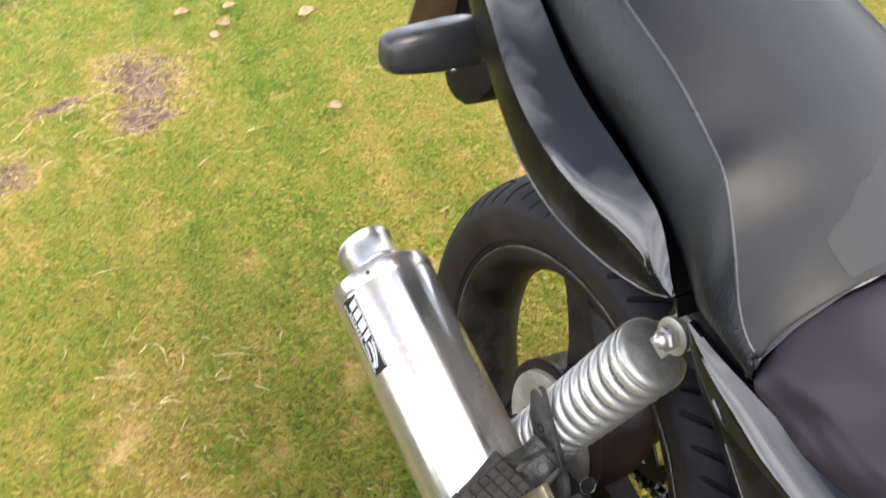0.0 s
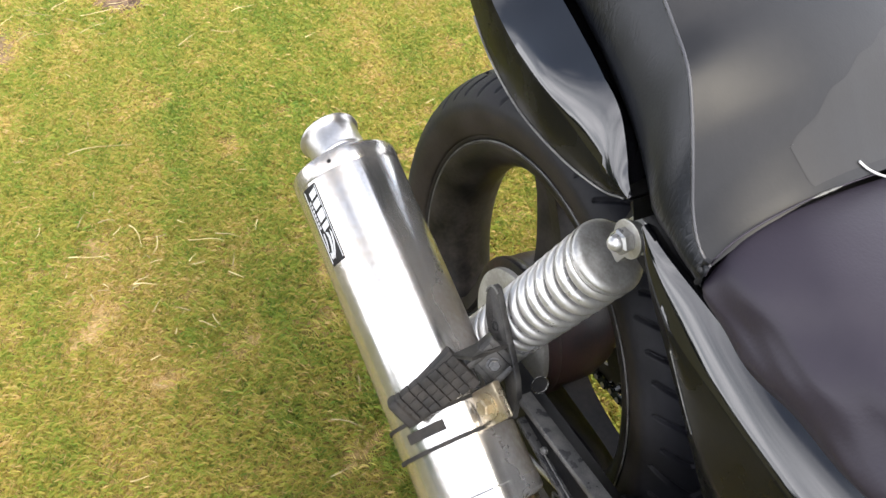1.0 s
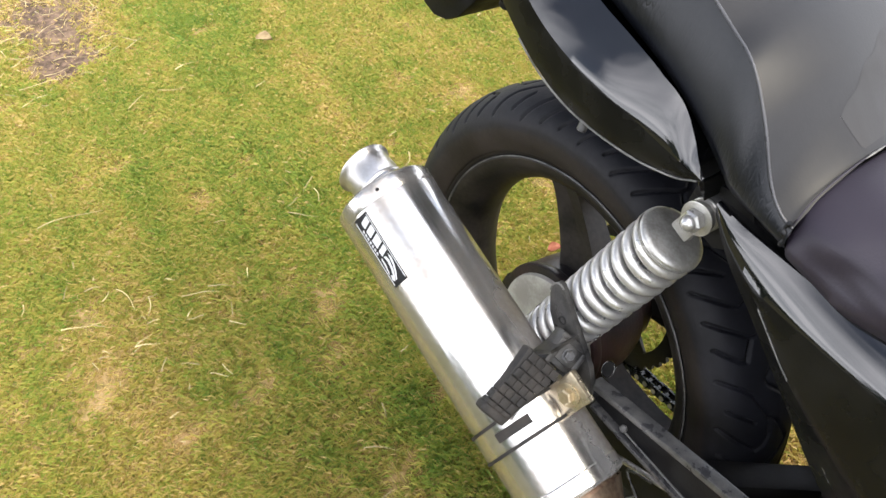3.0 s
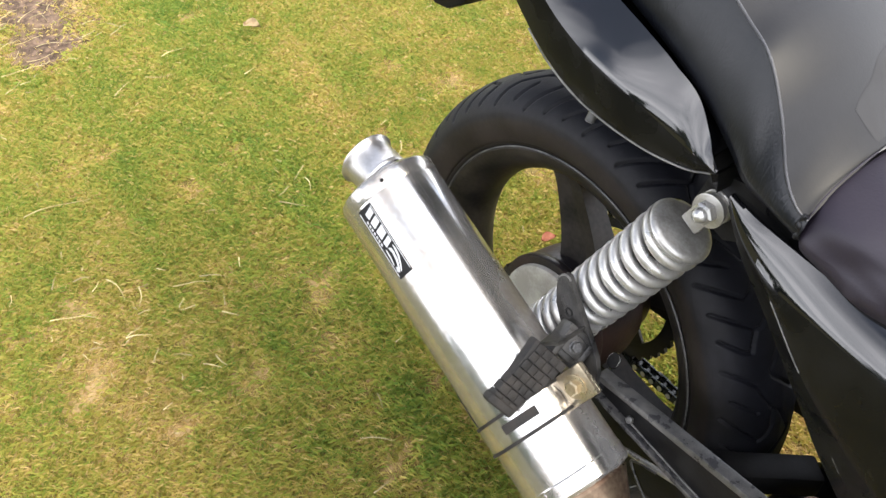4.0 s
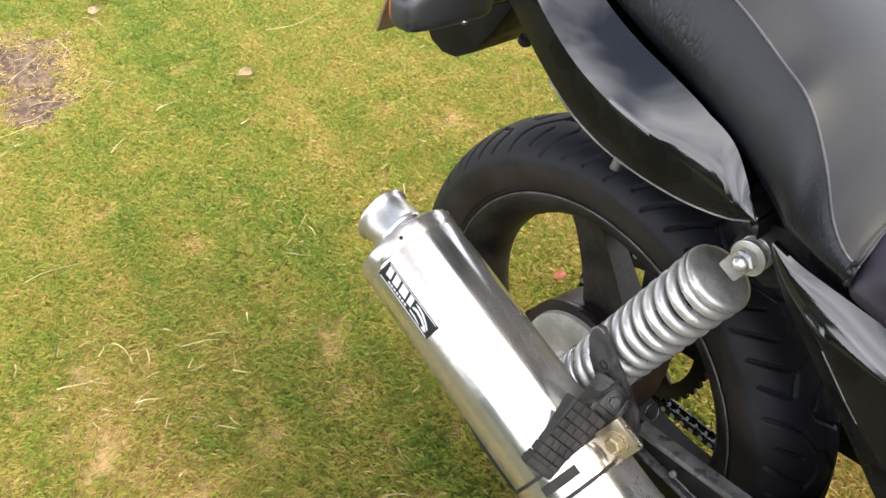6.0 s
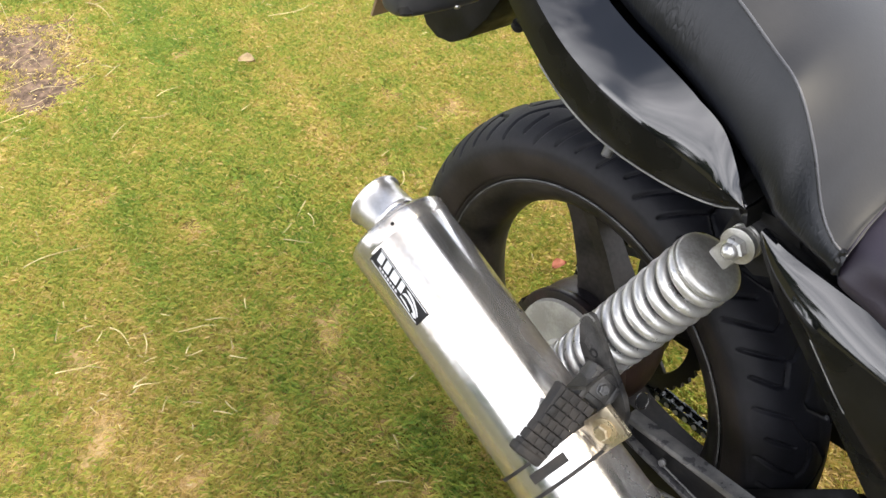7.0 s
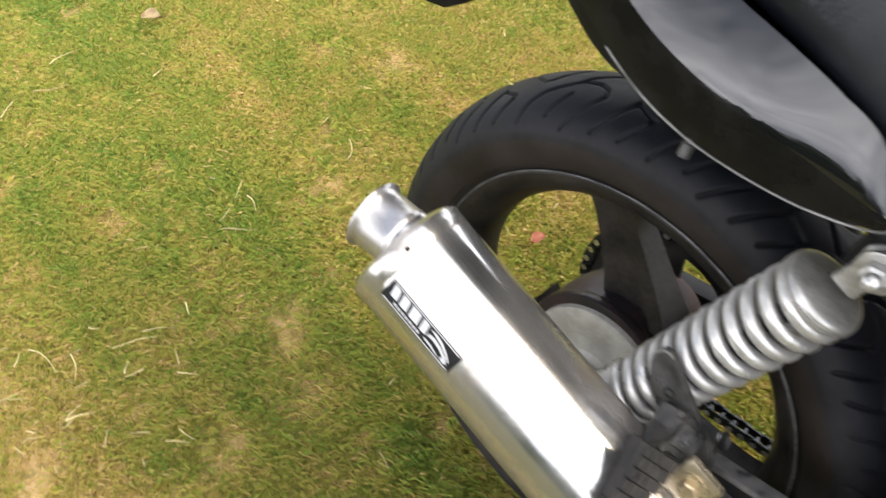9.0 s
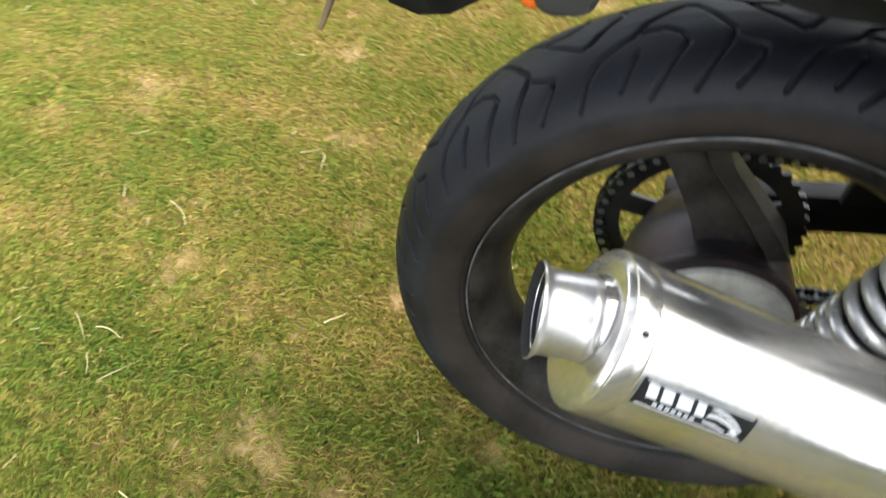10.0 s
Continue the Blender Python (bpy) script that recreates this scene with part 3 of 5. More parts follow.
# straw stalks: from x, y to x, y, and how far they bow
STRAWS = [(-1.06, -.49, -1.03, -.36, .03), (-.68, -.34, -.64, -.28, .004), (-.67, -.29, -.63, -.25, .003), (-.75, -.55, -.72, -.48, .0), (-.82, -.48, -.81, -.45, .004),
          (-.72, -.39, -.67, -.41, .006), (-.62, -.46, -.60, -.42, .004), (-.62, -.46, -.63, -.43, .003), (-.64, -.52, -.63, -.50, .0), (-.78, -.43, -.71, -.42, .012),
          (-.56, -.30, -.53, -.28, .003), (-.23, -.19, -.20, -.20, .002), (-.18, -.26, -.14, -.22, .003), (-.73, .23, -.69, .19, .012), (-.74, -.07, -.69, -.03, .006),
          (-.45, .05, -.42, .07, .0), (-.55, .34, -.51, .35, .004), (-.77, .01, -.73, .00, .008), (-.77, -.03, -.76, -.06, .003)]
STRAWS_FAR = [(-1.42, -.01, -1.42, .05, .0), (-1.34, -.17, -1.37, -.12, .012), (-1.53, .39, -1.49, .53, -.012), (-1.73, -.23, -1.69, -.15, .006), (-1.63, -.35, -1.61, -.25, .012),
              (-2.30, -.44, -2.29, -.24, .004), (-2.29, -.11, -2.12, -.14, .0), (-1.99, -.04, -1.84, -.05, .02), (-2.33, .16, -2.14, .16, .02), (-2.05, .07, -1.85, .08, .03),
              (-1.98, -.39, -1.96, -.31, .002), (-1.95, -.38, -1.94, -.30, .0), (-2.10, -.54, -1.95, -.48, .01), (-1.93, -.52, -1.87, -.50, .0), (-2.53, -.08, -2.46, -.01, .0),
              (-1.74, -.60, -1.70, -.54, .0), (-2.13, -.27, -2.10, -.22, .0), (-.51, .34, -.51, .31, .002), (-.81, .03, -.78, -.01, .004)]


def make_straws():
    r = np.random.RandomState(3)
    rows = STRAWS + STRAWS_FAR
    for _ in range(80):
        x, y, a, k = r.uniform(-2.5, 0.1), r.uniform(-0.75, 1.3), r.uniform(0, 6.3), r.uniform(0.010, 0.032)
        rows.append((x, y, x + k * np.cos(a), y + k * np.sin(a), r.normal(0, 0.07) * k))
    for _ in range(115):
        x, y, a, k = r.normal(-1.92, 0.22), r.normal(-0.38, 0.2), r.normal(1.5, 0.8), r.uniform(0.02, 0.08)
        rows.append((x, y, x + k * np.cos(a), y + k * np.sin(a), r.normal(0, 0.04) * k))
    for _ in range(22):
        x, y, a, k = r.normal(-0.66, 0.13), r.normal(-0.46, 0.10), r.uniform(0, 6.3), r.uniform(0.010, 0.035)
        rows.append((x, y, x + k * np.cos(a), y + k * np.sin(a), r.normal(0, 0.07) * k))
    for x0, y0, x1, y1, bow in rows:
        t = np.linspace(0, 1, 9)
        nx, ny = -(y1 - y0), x1 - x0
        size = math.hypot(nx, ny)
        px = x0 + (x1 - x0) * t + 0.45 * bow * np.sin(np.pi * t * 1.2) * nx / size
        py = y0 + (y1 - y0) * t + 0.45 * bow * np.sin(np.pi * t * 1.2) * ny / size
        pz = -0.005 + min(0.004, 0.04 * size) * np.sin(5 * t + x0 * 40) - 0.016 * bare_earth(px, py)
        me = tube("straw", np.stack([px, py, pz], 1), 0.0010 * (1.15 - 0.75 * t), M_STRAW, 5)
        tagged(new("straw", me), "dry yellow straw stalk lying on the lawn", "straw", "straw on the lawn")


def make_leaf(x, y, size, turn, mat, label):
    """A curled dead leaf with a midrib and a pointed end."""
    u = np.linspace(0, 1, 9)
    half = size * 0.34 * np.sin(np.pi * u**0.8) ** 0.8
    rows = []
    for k in range(9):
        ring = []
        for w in (-1, -0.5, 0, 0.5, 1):
            ring.append(((u[k] - 0.5) * size, w * half[k], 0.006 * abs(w) ** 1.5 * size / 0.03 + 0.004 * math.sin(4 * u[k]) + 0.0015 * math.sin(9 * u[k] + 3 * w)))
        rows.append(ring)
    rows = np.array(rows)
    under = rows - (0, 0, 0.0006)
    rings = np.concatenate([rows, under[:, ::-1]], 1)
    me = loft("dead_leaf", rings, mat, True, True, 60)
    ob = tagged(new("dead_leaf", me), label, "leaf", "dead leaves on the lawn")
    ob.matrix_world = pose(x, y, -0.006, 8, -6, turn)


# ---------------------------------------------------------------- motorcycle
AXLE = 0.315
LEAN = 11.1
BIKE = tagged(new("motorcycle"), "black motorcycle leaning on its stand, standing on the lawn", "motorcycle")
BIKE.matrix_world = pose(0, 0, 0.276, -LEAN, 0, 0) @ pose(0, 0, -AXLE)


# the rear wheel, chain and swingarm stand a little skewed to the body
WHEEL_TURN = pose(0, 0, 0.276, -LEAN, 0, 0).inverted() @ pose(0.0048, 0.001, 0.2685, 0, 0, -2.75) @ pose(0, 0, 0, -11.74, 0, 0)


def part(name, me, parent=None, label="", m=None):
    """One mesh object under the motorcycle or under a part of it. Places are counted from the rear axle."""
    ob = new(name, me)
    ob.parent = parent or BIKE
    if parent is None:
        ob.location.z = AXLE
    if m is not None:
        ob.matrix_basis = ob.matrix_basis @ m
    return tagged(ob, label)


# tread grooves: share of one repeat round the tyre, distance from its middle line
TREAD = [[(0.0, 0.0608), (0.07, 0.0454), (0.14, 0.0327), (0.31, 0.0171), (0.37, 0.0042), (0.55, -0.0165), (0.60, -0.0130), (0.76, 0.0196), (0.755, 0.0275), (0.585, 0.0606)],
         [(0.33, 0.0140), (0.455, 0.0133), (0.53, 0.0201), (0.56, 0.0291), (0.52, 0.0378), (0.364, 0.0622)], [(0.225, 0.0562), (0.33, 0.0333)],
         [(0.78, 0.0594), (0.89, 0.0417), (0.90, 0.0353), (0.83, 0.0316), (0.765, 0.0264)]]


def make_tyre():
    """A tyre of revolution with its tread grooves cut in."""
    half = curve_through([(0.044, 0.2244), (0.047, 0.2334), (0.056, 0.2444), (0.063, 0.2584), (0.0655, 0.2724), (0.064, 0.2834), (0.055, 0.2969),
                          (0.040, 0.3077), (0.020, 0.3146), (0.0, 0.3170)], 5)
    prof = np.vstack([half * (-1, 1), half[-2::-1]])
    # even the steps along the crown
    step = np.r_[0, np.cumsum(np.hypot(*np.diff(prof, axis=0).T))]
    ROWS = 156
    fine = np.linspace(0, step[-1], ROWS)
    y, r = np.interp(fine, step, prof[:, 0]), np.interp(fine, step, prof[:, 1])
    out_y, out_r = np.gradient(y), np.gradient(r)
    size = np.hypot(out_y, out_r)
    ny, nr = -out_r / size, out_y / size
    turns = 2000
    th = np.arange(turns) * 2 * np.pi / turns
    T, Y = np.meshgrid(th, y, indexing="ij")
    around = 2 * np.pi / 12
    arc = fine - fine[-1] / 2
    lateral = lambda d: float(np.interp(d, y[ROWS // 6:-ROWS // 6], arc[ROWS // 6:-ROWS // 6]))
    cut = np.zeros_like(T)
    for side, shift in ((-1, 0.0), (1, 0.5)):
        u = ((radians(119.7) - T) / around + shift) % 1.0
        d = np.broadcast_to(side * arc[None], T.shape)
        for run in TREAD:
            run = [(a * around * 0.315, lateral(b)) for a, b in run]
            for (ua, da), (ub, db) in zip(run[:-1], run[1:]):
                long = (ub - ua) ** 2 + (db - da) ** 2
                for turn in (-1, 0, 1):
                    du, dd = u * around * 0.315 + turn * around * 0.315 - ua, d - da
                    f = np.clip((du * (ub - ua) + dd * (db - da)) / long, 0, 1)
                    gap = np.hypot(du - f * (ub - ua), dd - f * (db - da))
                    cut = np.maximum(cut, np.clip((0.0029 - gap) / 0.0021, 0, 1))
    ring = np.maximum(np.clip((0.0012 - np.abs(np.abs(Y) - 0.0525)) / 0.001, 0, 1) * (R_ROW(r) < 0.2524), 0)
    cut = cut * (R_ROW(r) > 0.2784)
    sink = 0.0034 * cut + 0.0012 * ring
    yy, rr = y[None] - ny[None] * sink, r[None] - nr[None] * sink
    co = np.stack([rr * np.cos(T), yy, rr * np.sin(T)], -1)
    nyy = len(y)
    k = np.arange(turns * nyy).reshape(turns, nyy)
    k2 = np.roll(k, -1, 0)
    faces = np.stack([k[:, :-1], k[:, 1:], k2[:, 1:], k2[:, :-1]], -1).reshape(-1, 4)
    me = bpy.data.meshes.new("tyre")
    me.from_pydata(co.reshape(-1, 3).tolist(), [], faces.tolist())
    return finish(me, M_RUBBER, 50)


def R_ROW(r):
    return r[None, :]


def make_wheel():
    wheel = part("rear_wheel", turned("rear_wheel", (0, -0.115, 0), (0, 1, 0), [(0, 0.009), (0.23, 0.009)], M_SILVER, 24), None, "rear wheel axle with a black cast wheel", WHEEL_TURN)
    part("tyre", make_tyre(), wheel, "worn black tyre with slanted tread grooves")
    # rim: one closed turned section
    half = [(0.012, 0.1965), (0.024, 0.2015), (0.036, 0.2095), (0.044, 0.2165), (0.049, 0.2245), (0.0505, 0.2315), (0.049, 0.2345), (0.046, 0.2335)]
    sec = [(-y, r) for y, r in half[::-1]] + half + [(0.043, 0.2265), (0.03, 0.2165), (-0.03, 0.2165), (-0.043, 0.2265)]
    a = np.linspace(0, 2 * np.pi, 128, endpoint=False)
    rings = [[(r * math.cos(t), y, r * math.sin(t)) for y, r in sec] for t in a]
    rings.append(rings[0])
    part("rim", loft("rim", rings, M_RIM, True, False, 34), wheel, "satin black cast rim with a scuffed lip")
    edge = [(0.2343 * math.cos(t), -0.0500, 0.2343 * math.sin(t)) for t in np.linspace(0, 2 * np.pi, 129)]
    part("lip_edge", tube("lip_edge", edge, 0.0010, M_WORN, 6, False), wheel, "bare metal worn along the rim lip")
    # three hollow spokes, each two fins on a web
    for n in range(3):
        t = radians(93.8 + 120 * n)
        out, side = np.array([math.cos(t), 0, math.sin(t)]), np.array([math.sin(t), 0, -math.cos(t)])
        rows = curve_through([(0.078, 0.047, 0.020, 0.026), (0.11, 0.041, 0.016, 0.012), (0.15, 0.035, 0.013, -0.009), (0.18, 0.032, 0.013, -0.025), (0.206, 0.036, 0.018, -0.036)], 5)
        rings = []
        for d, w, h, sh in rows:
            sec = [(-w, -h), (-w + 0.010, -h), (-w + 0.013, -h * 0.90), (w - 0.026, -h * 0.90), (w - 0.022, -h * 1.5), (w, -h * 1.5), (w, h), (w - 0.010, h), (w - 0.014, h * 0.35), (-w + 0.014, h * 0.35), (-w + 0.010, h), (-w, h)]
            rings.append([out * d + side * (s * 0.9 + sh) + np.array([0, v, 0]) for s, v in sec])
        part("spoke", loft("spoke", rings, M_RIM, True, True, 40), wheel)
    part("hub", turned("hub", (0, -0.046, 0), (0, 1, 0), [(0, 0.085), (0.0012, 0.0895), (0.004, 0.0905), (0.012, 0.0900), (0.016, 0.0875), (0.040, 0.0885), (0.060, 0.0875), (0.082, 0.082), (0.105, 0.073), (0.108, 0.06)], M_HUB, 64), wheel, "dusty dark brown drum hub")
    plate = part("brake_plate", turned("brake_plate", (0.004, -0.052, 0), (0, 1, 0), [(-0.012, 0.018), (-0.010, 0.024), (-0.004, 0.03), (-0.0025, 0.06), (-0.002, 0.076), (0, 0.080), (0.007, 0.081)], M_PLATE, 64), wheel, "dull grey alloy brake plate")
    part("brake_arm", outline_plate("brake_arm", [(-0.01, -0.008), (0.07, -0.006), (0.075, 0), (0.07, 0.006), (-0.01, 0.008)], 0.006, M_BRACKET, axes_pose((0.03, -0.072, -0.045), (0.7, 0, 0.5), (0, 0, 1))), plate)
    return wheel


def make_sprocket_and_chain():
    teeth = 40
    corners = []
    for k in range(teeth * 4):
        a = k * 2 * np.pi / (teeth * 4)
        r = (0.106, 0.111, 0.111, 0.106)[k % 4]
        corners.append((r * math.cos(a), r * math.sin(a)))
    # toothed ring with windows: inner edge as a second loop
    n = len(corners)
    inner = [(0.087 * math.cos(k * 2 * np.pi / n), 0.087 * math.sin(k * 2 * np.pi / n)) for k in range(n)]
    verts, faces = [], []
    for y in (0.0910, 0.0970):
        verts += [(x, y, z) for x, z in corners] + [(x, y, z) for x, z in inner]
    for k in range(n):
        j = (k + 1) % n
        faces += [(k, j, n + j, n + k), (2 * n + k, 2 * n + j, 3 * n + j, 3 * n + k), (k, j, 2 * n + j, 2 * n + k), (n + k, n + j, 3 * n + j, 3 * n + k)]
    ring = part("sprocket", from_lists("sprocket", verts, faces, M_SPROCKET, 30), None, "greasy black toothed rear sprocket", WHEEL_TURN)
    for k in range(5):
        a = 2 * np.pi * (k + 0.3) / 5
        m = axes_pose((0.072 * math.cos(a), 0.094, 0.072 * math.sin(a)), (math.cos(a), 0, math.sin(a)), (math.sin(a), 0, -math.cos(a)))
        part("sprocket_arm", block("sprocket_arm", (0.040, 0.026, 0.0055), M_SPROCKET, m, 0.0015), ring)
    part("sprocket_carrier", turned("sprocket_carrier", (0, 0.062, 0), (0, 1, 0), [(0, 0.062), (0.026, 0.06), (0.036, 0.054), (0.038, 0.03)], M_HUB, 48), ring)
    # chain: one link mesh, outer and inner widths alternating by pose
    pitch = 0.0157
    verts, faces = [], []

    def add_plate(y0, y1, rad):
        start = len(verts)
        loop = []
        for k in range(12):
            a = np.pi / 2 + np.pi * k / 11
            loop.append((-pitch / 2 + rad * math.cos(a), rad * math.sin(a)))
        for k in range(12):
            a = -np.pi / 2 + np.pi * k / 11
            loop.append((pitch / 2 + rad * math.cos(a), rad * math.sin(a)))
        m = len(loop)
        for y in (y0, y1):
            verts.extend((x, y, z) for x, z in loop)
        for k in range(m):
            j = (k + 1) % m
            faces.append((start + k, start + j, start + m + j, start + m + k))
        faces.append(tuple(range(start, start + m)))
        faces.append(tuple(range(start + m, start + 2 * m)))

    add_plate(-0.0085, -0.0065, 0.0066), add_plate(0.0065, 0.0085, 0.0066)
    for x in (-pitch / 2, pitch / 2):
        start = len(verts)
        for y in (-0.0105, 0.0105):
            verts.extend((x + 0.0042 * math.cos(a), y, 0.0042 * math.sin(a)) for a in np.linspace(0, 2 * np.pi, 10, endpoint=False))
        for k in range(10):
            j = (k + 1) % 10
            faces.append((start + k, start + j, start + 10 + j, start + 10 + k))
        faces.append(tuple(range(start, start + 10)))
        faces.append(tuple(range(start + 10, start + 20)))
    link = from_lists("link", verts, faces, M_CHAIN, 30)
    link.materials.append(M_CHROME)
    for p in link.polygons:
        p.material_index = 1 if abs(p.center.y) > 0.0095 else 0
    r = 0.108
    chain = part("drive_chain", link, None, "oily steel drive chain", WHEEL_TURN @ Matrix.Translation((0, 0.094, -r)))
    count = int(np.pi * r / pitch)
    poses = []
    for k in range(1, 30):
        poses.append((k * pitch, 0.013 * min(1, k * pitch / 0.08), 0))
    for k in range(1, count + 1):
        a = k * pitch / r
        poses.append((-r * math.sin(a), r - r * math.cos(a), math.degrees(a)))
    for k in range(1, 30):
        poses.append((k * pitch, 2 * r - 0.0004 * k, 0))
    for k, (x, z, a) in enumerate(poses):
        m = pose(x, 0, z, 0, a, 0) @ Matrix.Diagonal((1, 0.78 if k % 2 else 1, 1, 1))
        part("link", link, chain, "", m)
    guard = outline_plate("chain_guard", [(0.135, 0.040), (0.138, 0.066), (0.15, 0.098), (0.20, 0.128), (0.44, 0.140), (0.44, 0.040)], 0.012, M_INNER, Matrix(((1, 0, 0, 0), (0, 0, -1, 0.110), (0, 1, 0, 0), (0, 0, 0, 1))), 0.003)
    part("chain_guard", guard, None, "black plastic chain guard", WHEEL_TURN)


def make_swingarm():
    left = block("swingarm", (0.48, 0.028, 0.054), M_INNER, axes_pose((0.20, 0.128, 0.020), (1, 0, 0.09), (0, 1, 0)), 0.006)
    arm = part("swingarm", left, None, "black box section swingarm", WHEEL_TURN)
    part("swingarm_side", block("swingarm_side", (0.44, 0.026, 0.085), M_INNER, axes_pose((0.20, -0.092, 0.0005), (1, 0, 0.08), (0, 1, 0)), 0.006), arm)
    part("cross_tube", turned("cross_tube", (0.36, -0.11, -0.01), (0, 1, 0), [(0, 0.022), (0.003, 0.025), (0.18, 0.025)], M_INNER, 28), arm)
    part("axle_nut", bolt_mesh("axle_nut", (0, -0.108, 0), (0, -1, 0), 0.015, 0.014, M_SILVER, 0.02), arm)


SH_A = np.array([0.1377, -0.1314, 0.1995])
SH_D = np.array([0.519, 0.059, 1.0]) / np.linalg.norm([0.519, 0.059, 1.0])


def make_shock():
    at = lambda s: SH_A + SH_D * s
    body = turned("shock_absorber", at(-0.165), SH_D, [(0, 0.016), (0.008, 0.019), (0.03, 0.019), (0.035, 0.0235), (0.20, 0.0235), (0.20, 0.008), (0.27, 0.008)], M_INNER, 32)
    shock = part("shock_absorber", body, None, "coil spring shock absorber with silver spring and cap")
    coils, n = 14.5, 15 * 28
    t = np.linspace(0, 1, n)
    _, u, v = frame_along(SH_D)
    u = np.array(u)
    v = np.array(v)
    pitch = np.where(t < 0.22, 0.62, 1.0)
    s = np.r_[0, np.cumsum(pitch[:-1])]
    s = -0.128 + 0.2405 * s / s[-1]
    ang = 2 * np.pi * coils * t
    pts = SH_A + SH_D * s[:, None] + 0.0279 * (np.cos(ang)[:, None] * u + np.sin(ang)[:, None] * v)
    part("spring", tube("spring", pts, 0.0062, M_SPRING, 12), shock, "silver painted coil spring")
    part("lower_seat", turned("lower_seat", at(-0.137), SH_D, [(0, 0.018), (0.001, 0.034), (0.005, 0.035), (0.007, 0.033), (0.007, 0.02)], M_SILVER, 40), shock)
    dome = [(0.0046 + 0.0058 * math.sin(a), 0.024 + 0.0092 * math.cos(a)) for a in np.linspace(0.0, 1.5, 8)]
    cap = part("upper_cap", turned("upper_cap", at(0.1105), SH_D, [(0, 0.02), (0, 0.0328), (0.0008, 0.0339), (0.0022, 0.0339), (0.0028, 0.0322), (0.0038, 0.0322), (0.0044, 0.0335)] + dome + [(0.0106, 0.010)], M_SILVER, 48), shock, "cast silver upper spring cap")
    part("cap_tab", block("cap_tab", (0.026, 0.011, 0.021), M_SILVER, axes_pose(np.array([0.2055, -0.1285, 0.3275]), SH_D, (0, -1, 0)), 0.003), cap)
    top = np.array([0.2158, -0.1193, 0.3441])
    eye = part("top_eye", turned("top_eye", top + np.array([0, 0.022, 0]), (0, -1, 0), [(-0.002, 0.0180), (0.004, 0.0175), (0.007, 0.0150), (0.026, 0.0155), (0.030, 0.0155), (0.031, 0.0145), (0.031, 0.0125), (0.034, 0.0125), (0.0345, 0.0140), (0.0385, 0.0140), (0.039, 0.0130)], M_SILVER, 36), shock, "silver top eye with washer and domed nut")
    part("washer", turned("washer", top + np.array([0, -0.0165, 0]), (0, -1, 0), [(0, 0.0145), (0.0005, 0.0158), (0.0026, 0.0158), (0.0032, 0.0145)], M_SILVER, 36), eye)
    nut = part("nut", bolt_mesh("nut", top + np.array([0, -0.0185, 0]), (0, -1, 0), 0.0105, 0.009, M_SILVER, 0.0), shock)
    dome = [(0.0, 0.0075)] + [(0.009 * math.sin(a), 0.0075 * math.cos(a)) for a in np.linspace(0.15, 1.5, 7)]
    part("nut_dome", turned("nut_dome", top + np.array([0, -0.0285, 0]), (0, -1, 0), dome, M_SILVER, 24), nut)
    part("lower_eye", turned("lower_eye", at(-0.17) + np.array([0, 0.016, 0]), (0, -1, 0), [(0, 0.012), (0.001, 0.015), (0.031, 0.015), (0.032, 0.012)], M_SILVER, 28), shock)


CAN_A = np.array([0.0, -0.2174, 0.1354])
CAN_D = np.array([1.0, 0.0247, -0.5015]) / np.linalg.norm([1.0, 0.0247, -0.5015])
CAN_1 = np.array([0, -1.0, 0]) + CAN_D[1] * CAN_D
CAN_1 /= np.linalg.norm(CAN_1)
CAN_2 = np.cross(CAN_1, CAN_D)
CAN_2 = CAN_2 if CAN_2[2] > 0 else -CAN_2
CAN_R = 0.058


def can_point(s, deg, r=CAN_R):
    """A place on the silencer: along its axis, and round it from its outer side upwards."""
    a = math.radians(deg)
    return CAN_A + CAN_D * s + r * (math.cos(a) * CAN_1 + math.sin(a) * CAN_2)


def can_sheet(name, s_range, a_range, r0, r1, mat, n=(8, 10)):
    """A curved sheet lying on the silencer."""
    ss, aa = np.linspace(*s_range, n[0]), np.linspace(*a_range, n[1])
    verts, faces = [], []
    for r in (r0, r1):
        verts += [can_point(s, a, r) for s in ss for a in aa]
    m = n[0] * n[1]
    k = lambda i, j, top: top * m + i * n[1] + j
    for i in range(n[0] - 1):
        for j in range(n[1] - 1):
            faces += [(k(i, j, 1), k(i + 1, j, 1), k(i + 1, j + 1, 1), k(i, j + 1, 1)), (k(i, j, 0), k(i, j + 1, 0), k(i + 1, j + 1, 0), k(i + 1, j, 0))]
    for i in range(n[0] - 1):
        faces += [(k(i, 0, 0), k(i + 1, 0, 0), k(i + 1, 0, 1), k(i, 0, 1)), (k(i, n[1] - 1, 0), k(i, n[1] - 1, 1), k(i + 1, n[1] - 1, 1), k(i + 1, n[1] - 1, 0))]
    for j in range(n[1] - 1):
        faces += [(k(0, j, 0), k(0, j, 1), k(0, j + 1, 1), k(0, j + 1, 0)), (k(n[0] - 1, j, 0), k(n[0] - 1, j + 1, 0), k(n[0] - 1, j + 1, 1), k(n[0] - 1, j, 1))]
    return from_lists(name, verts, faces, mat, 40)


def can_patch(name, corners, r0, r1, mat):
    """A flat printed shape bent onto the silencer: corners are (metres along, degrees round)."""
    top = [can_point(s, a, r1) for s, a in corners]
    low = [can_point(s, a, r0) for s, a in corners]
    n = len(corners)
    faces = [tuple(range(n)), tuple(range(n, 2 * n))] + [(k, (k + 1) % n, n + (k + 1) % n, n + k) for k in range(n)]
    return from_lists(name, top + low, faces, mat, 40)


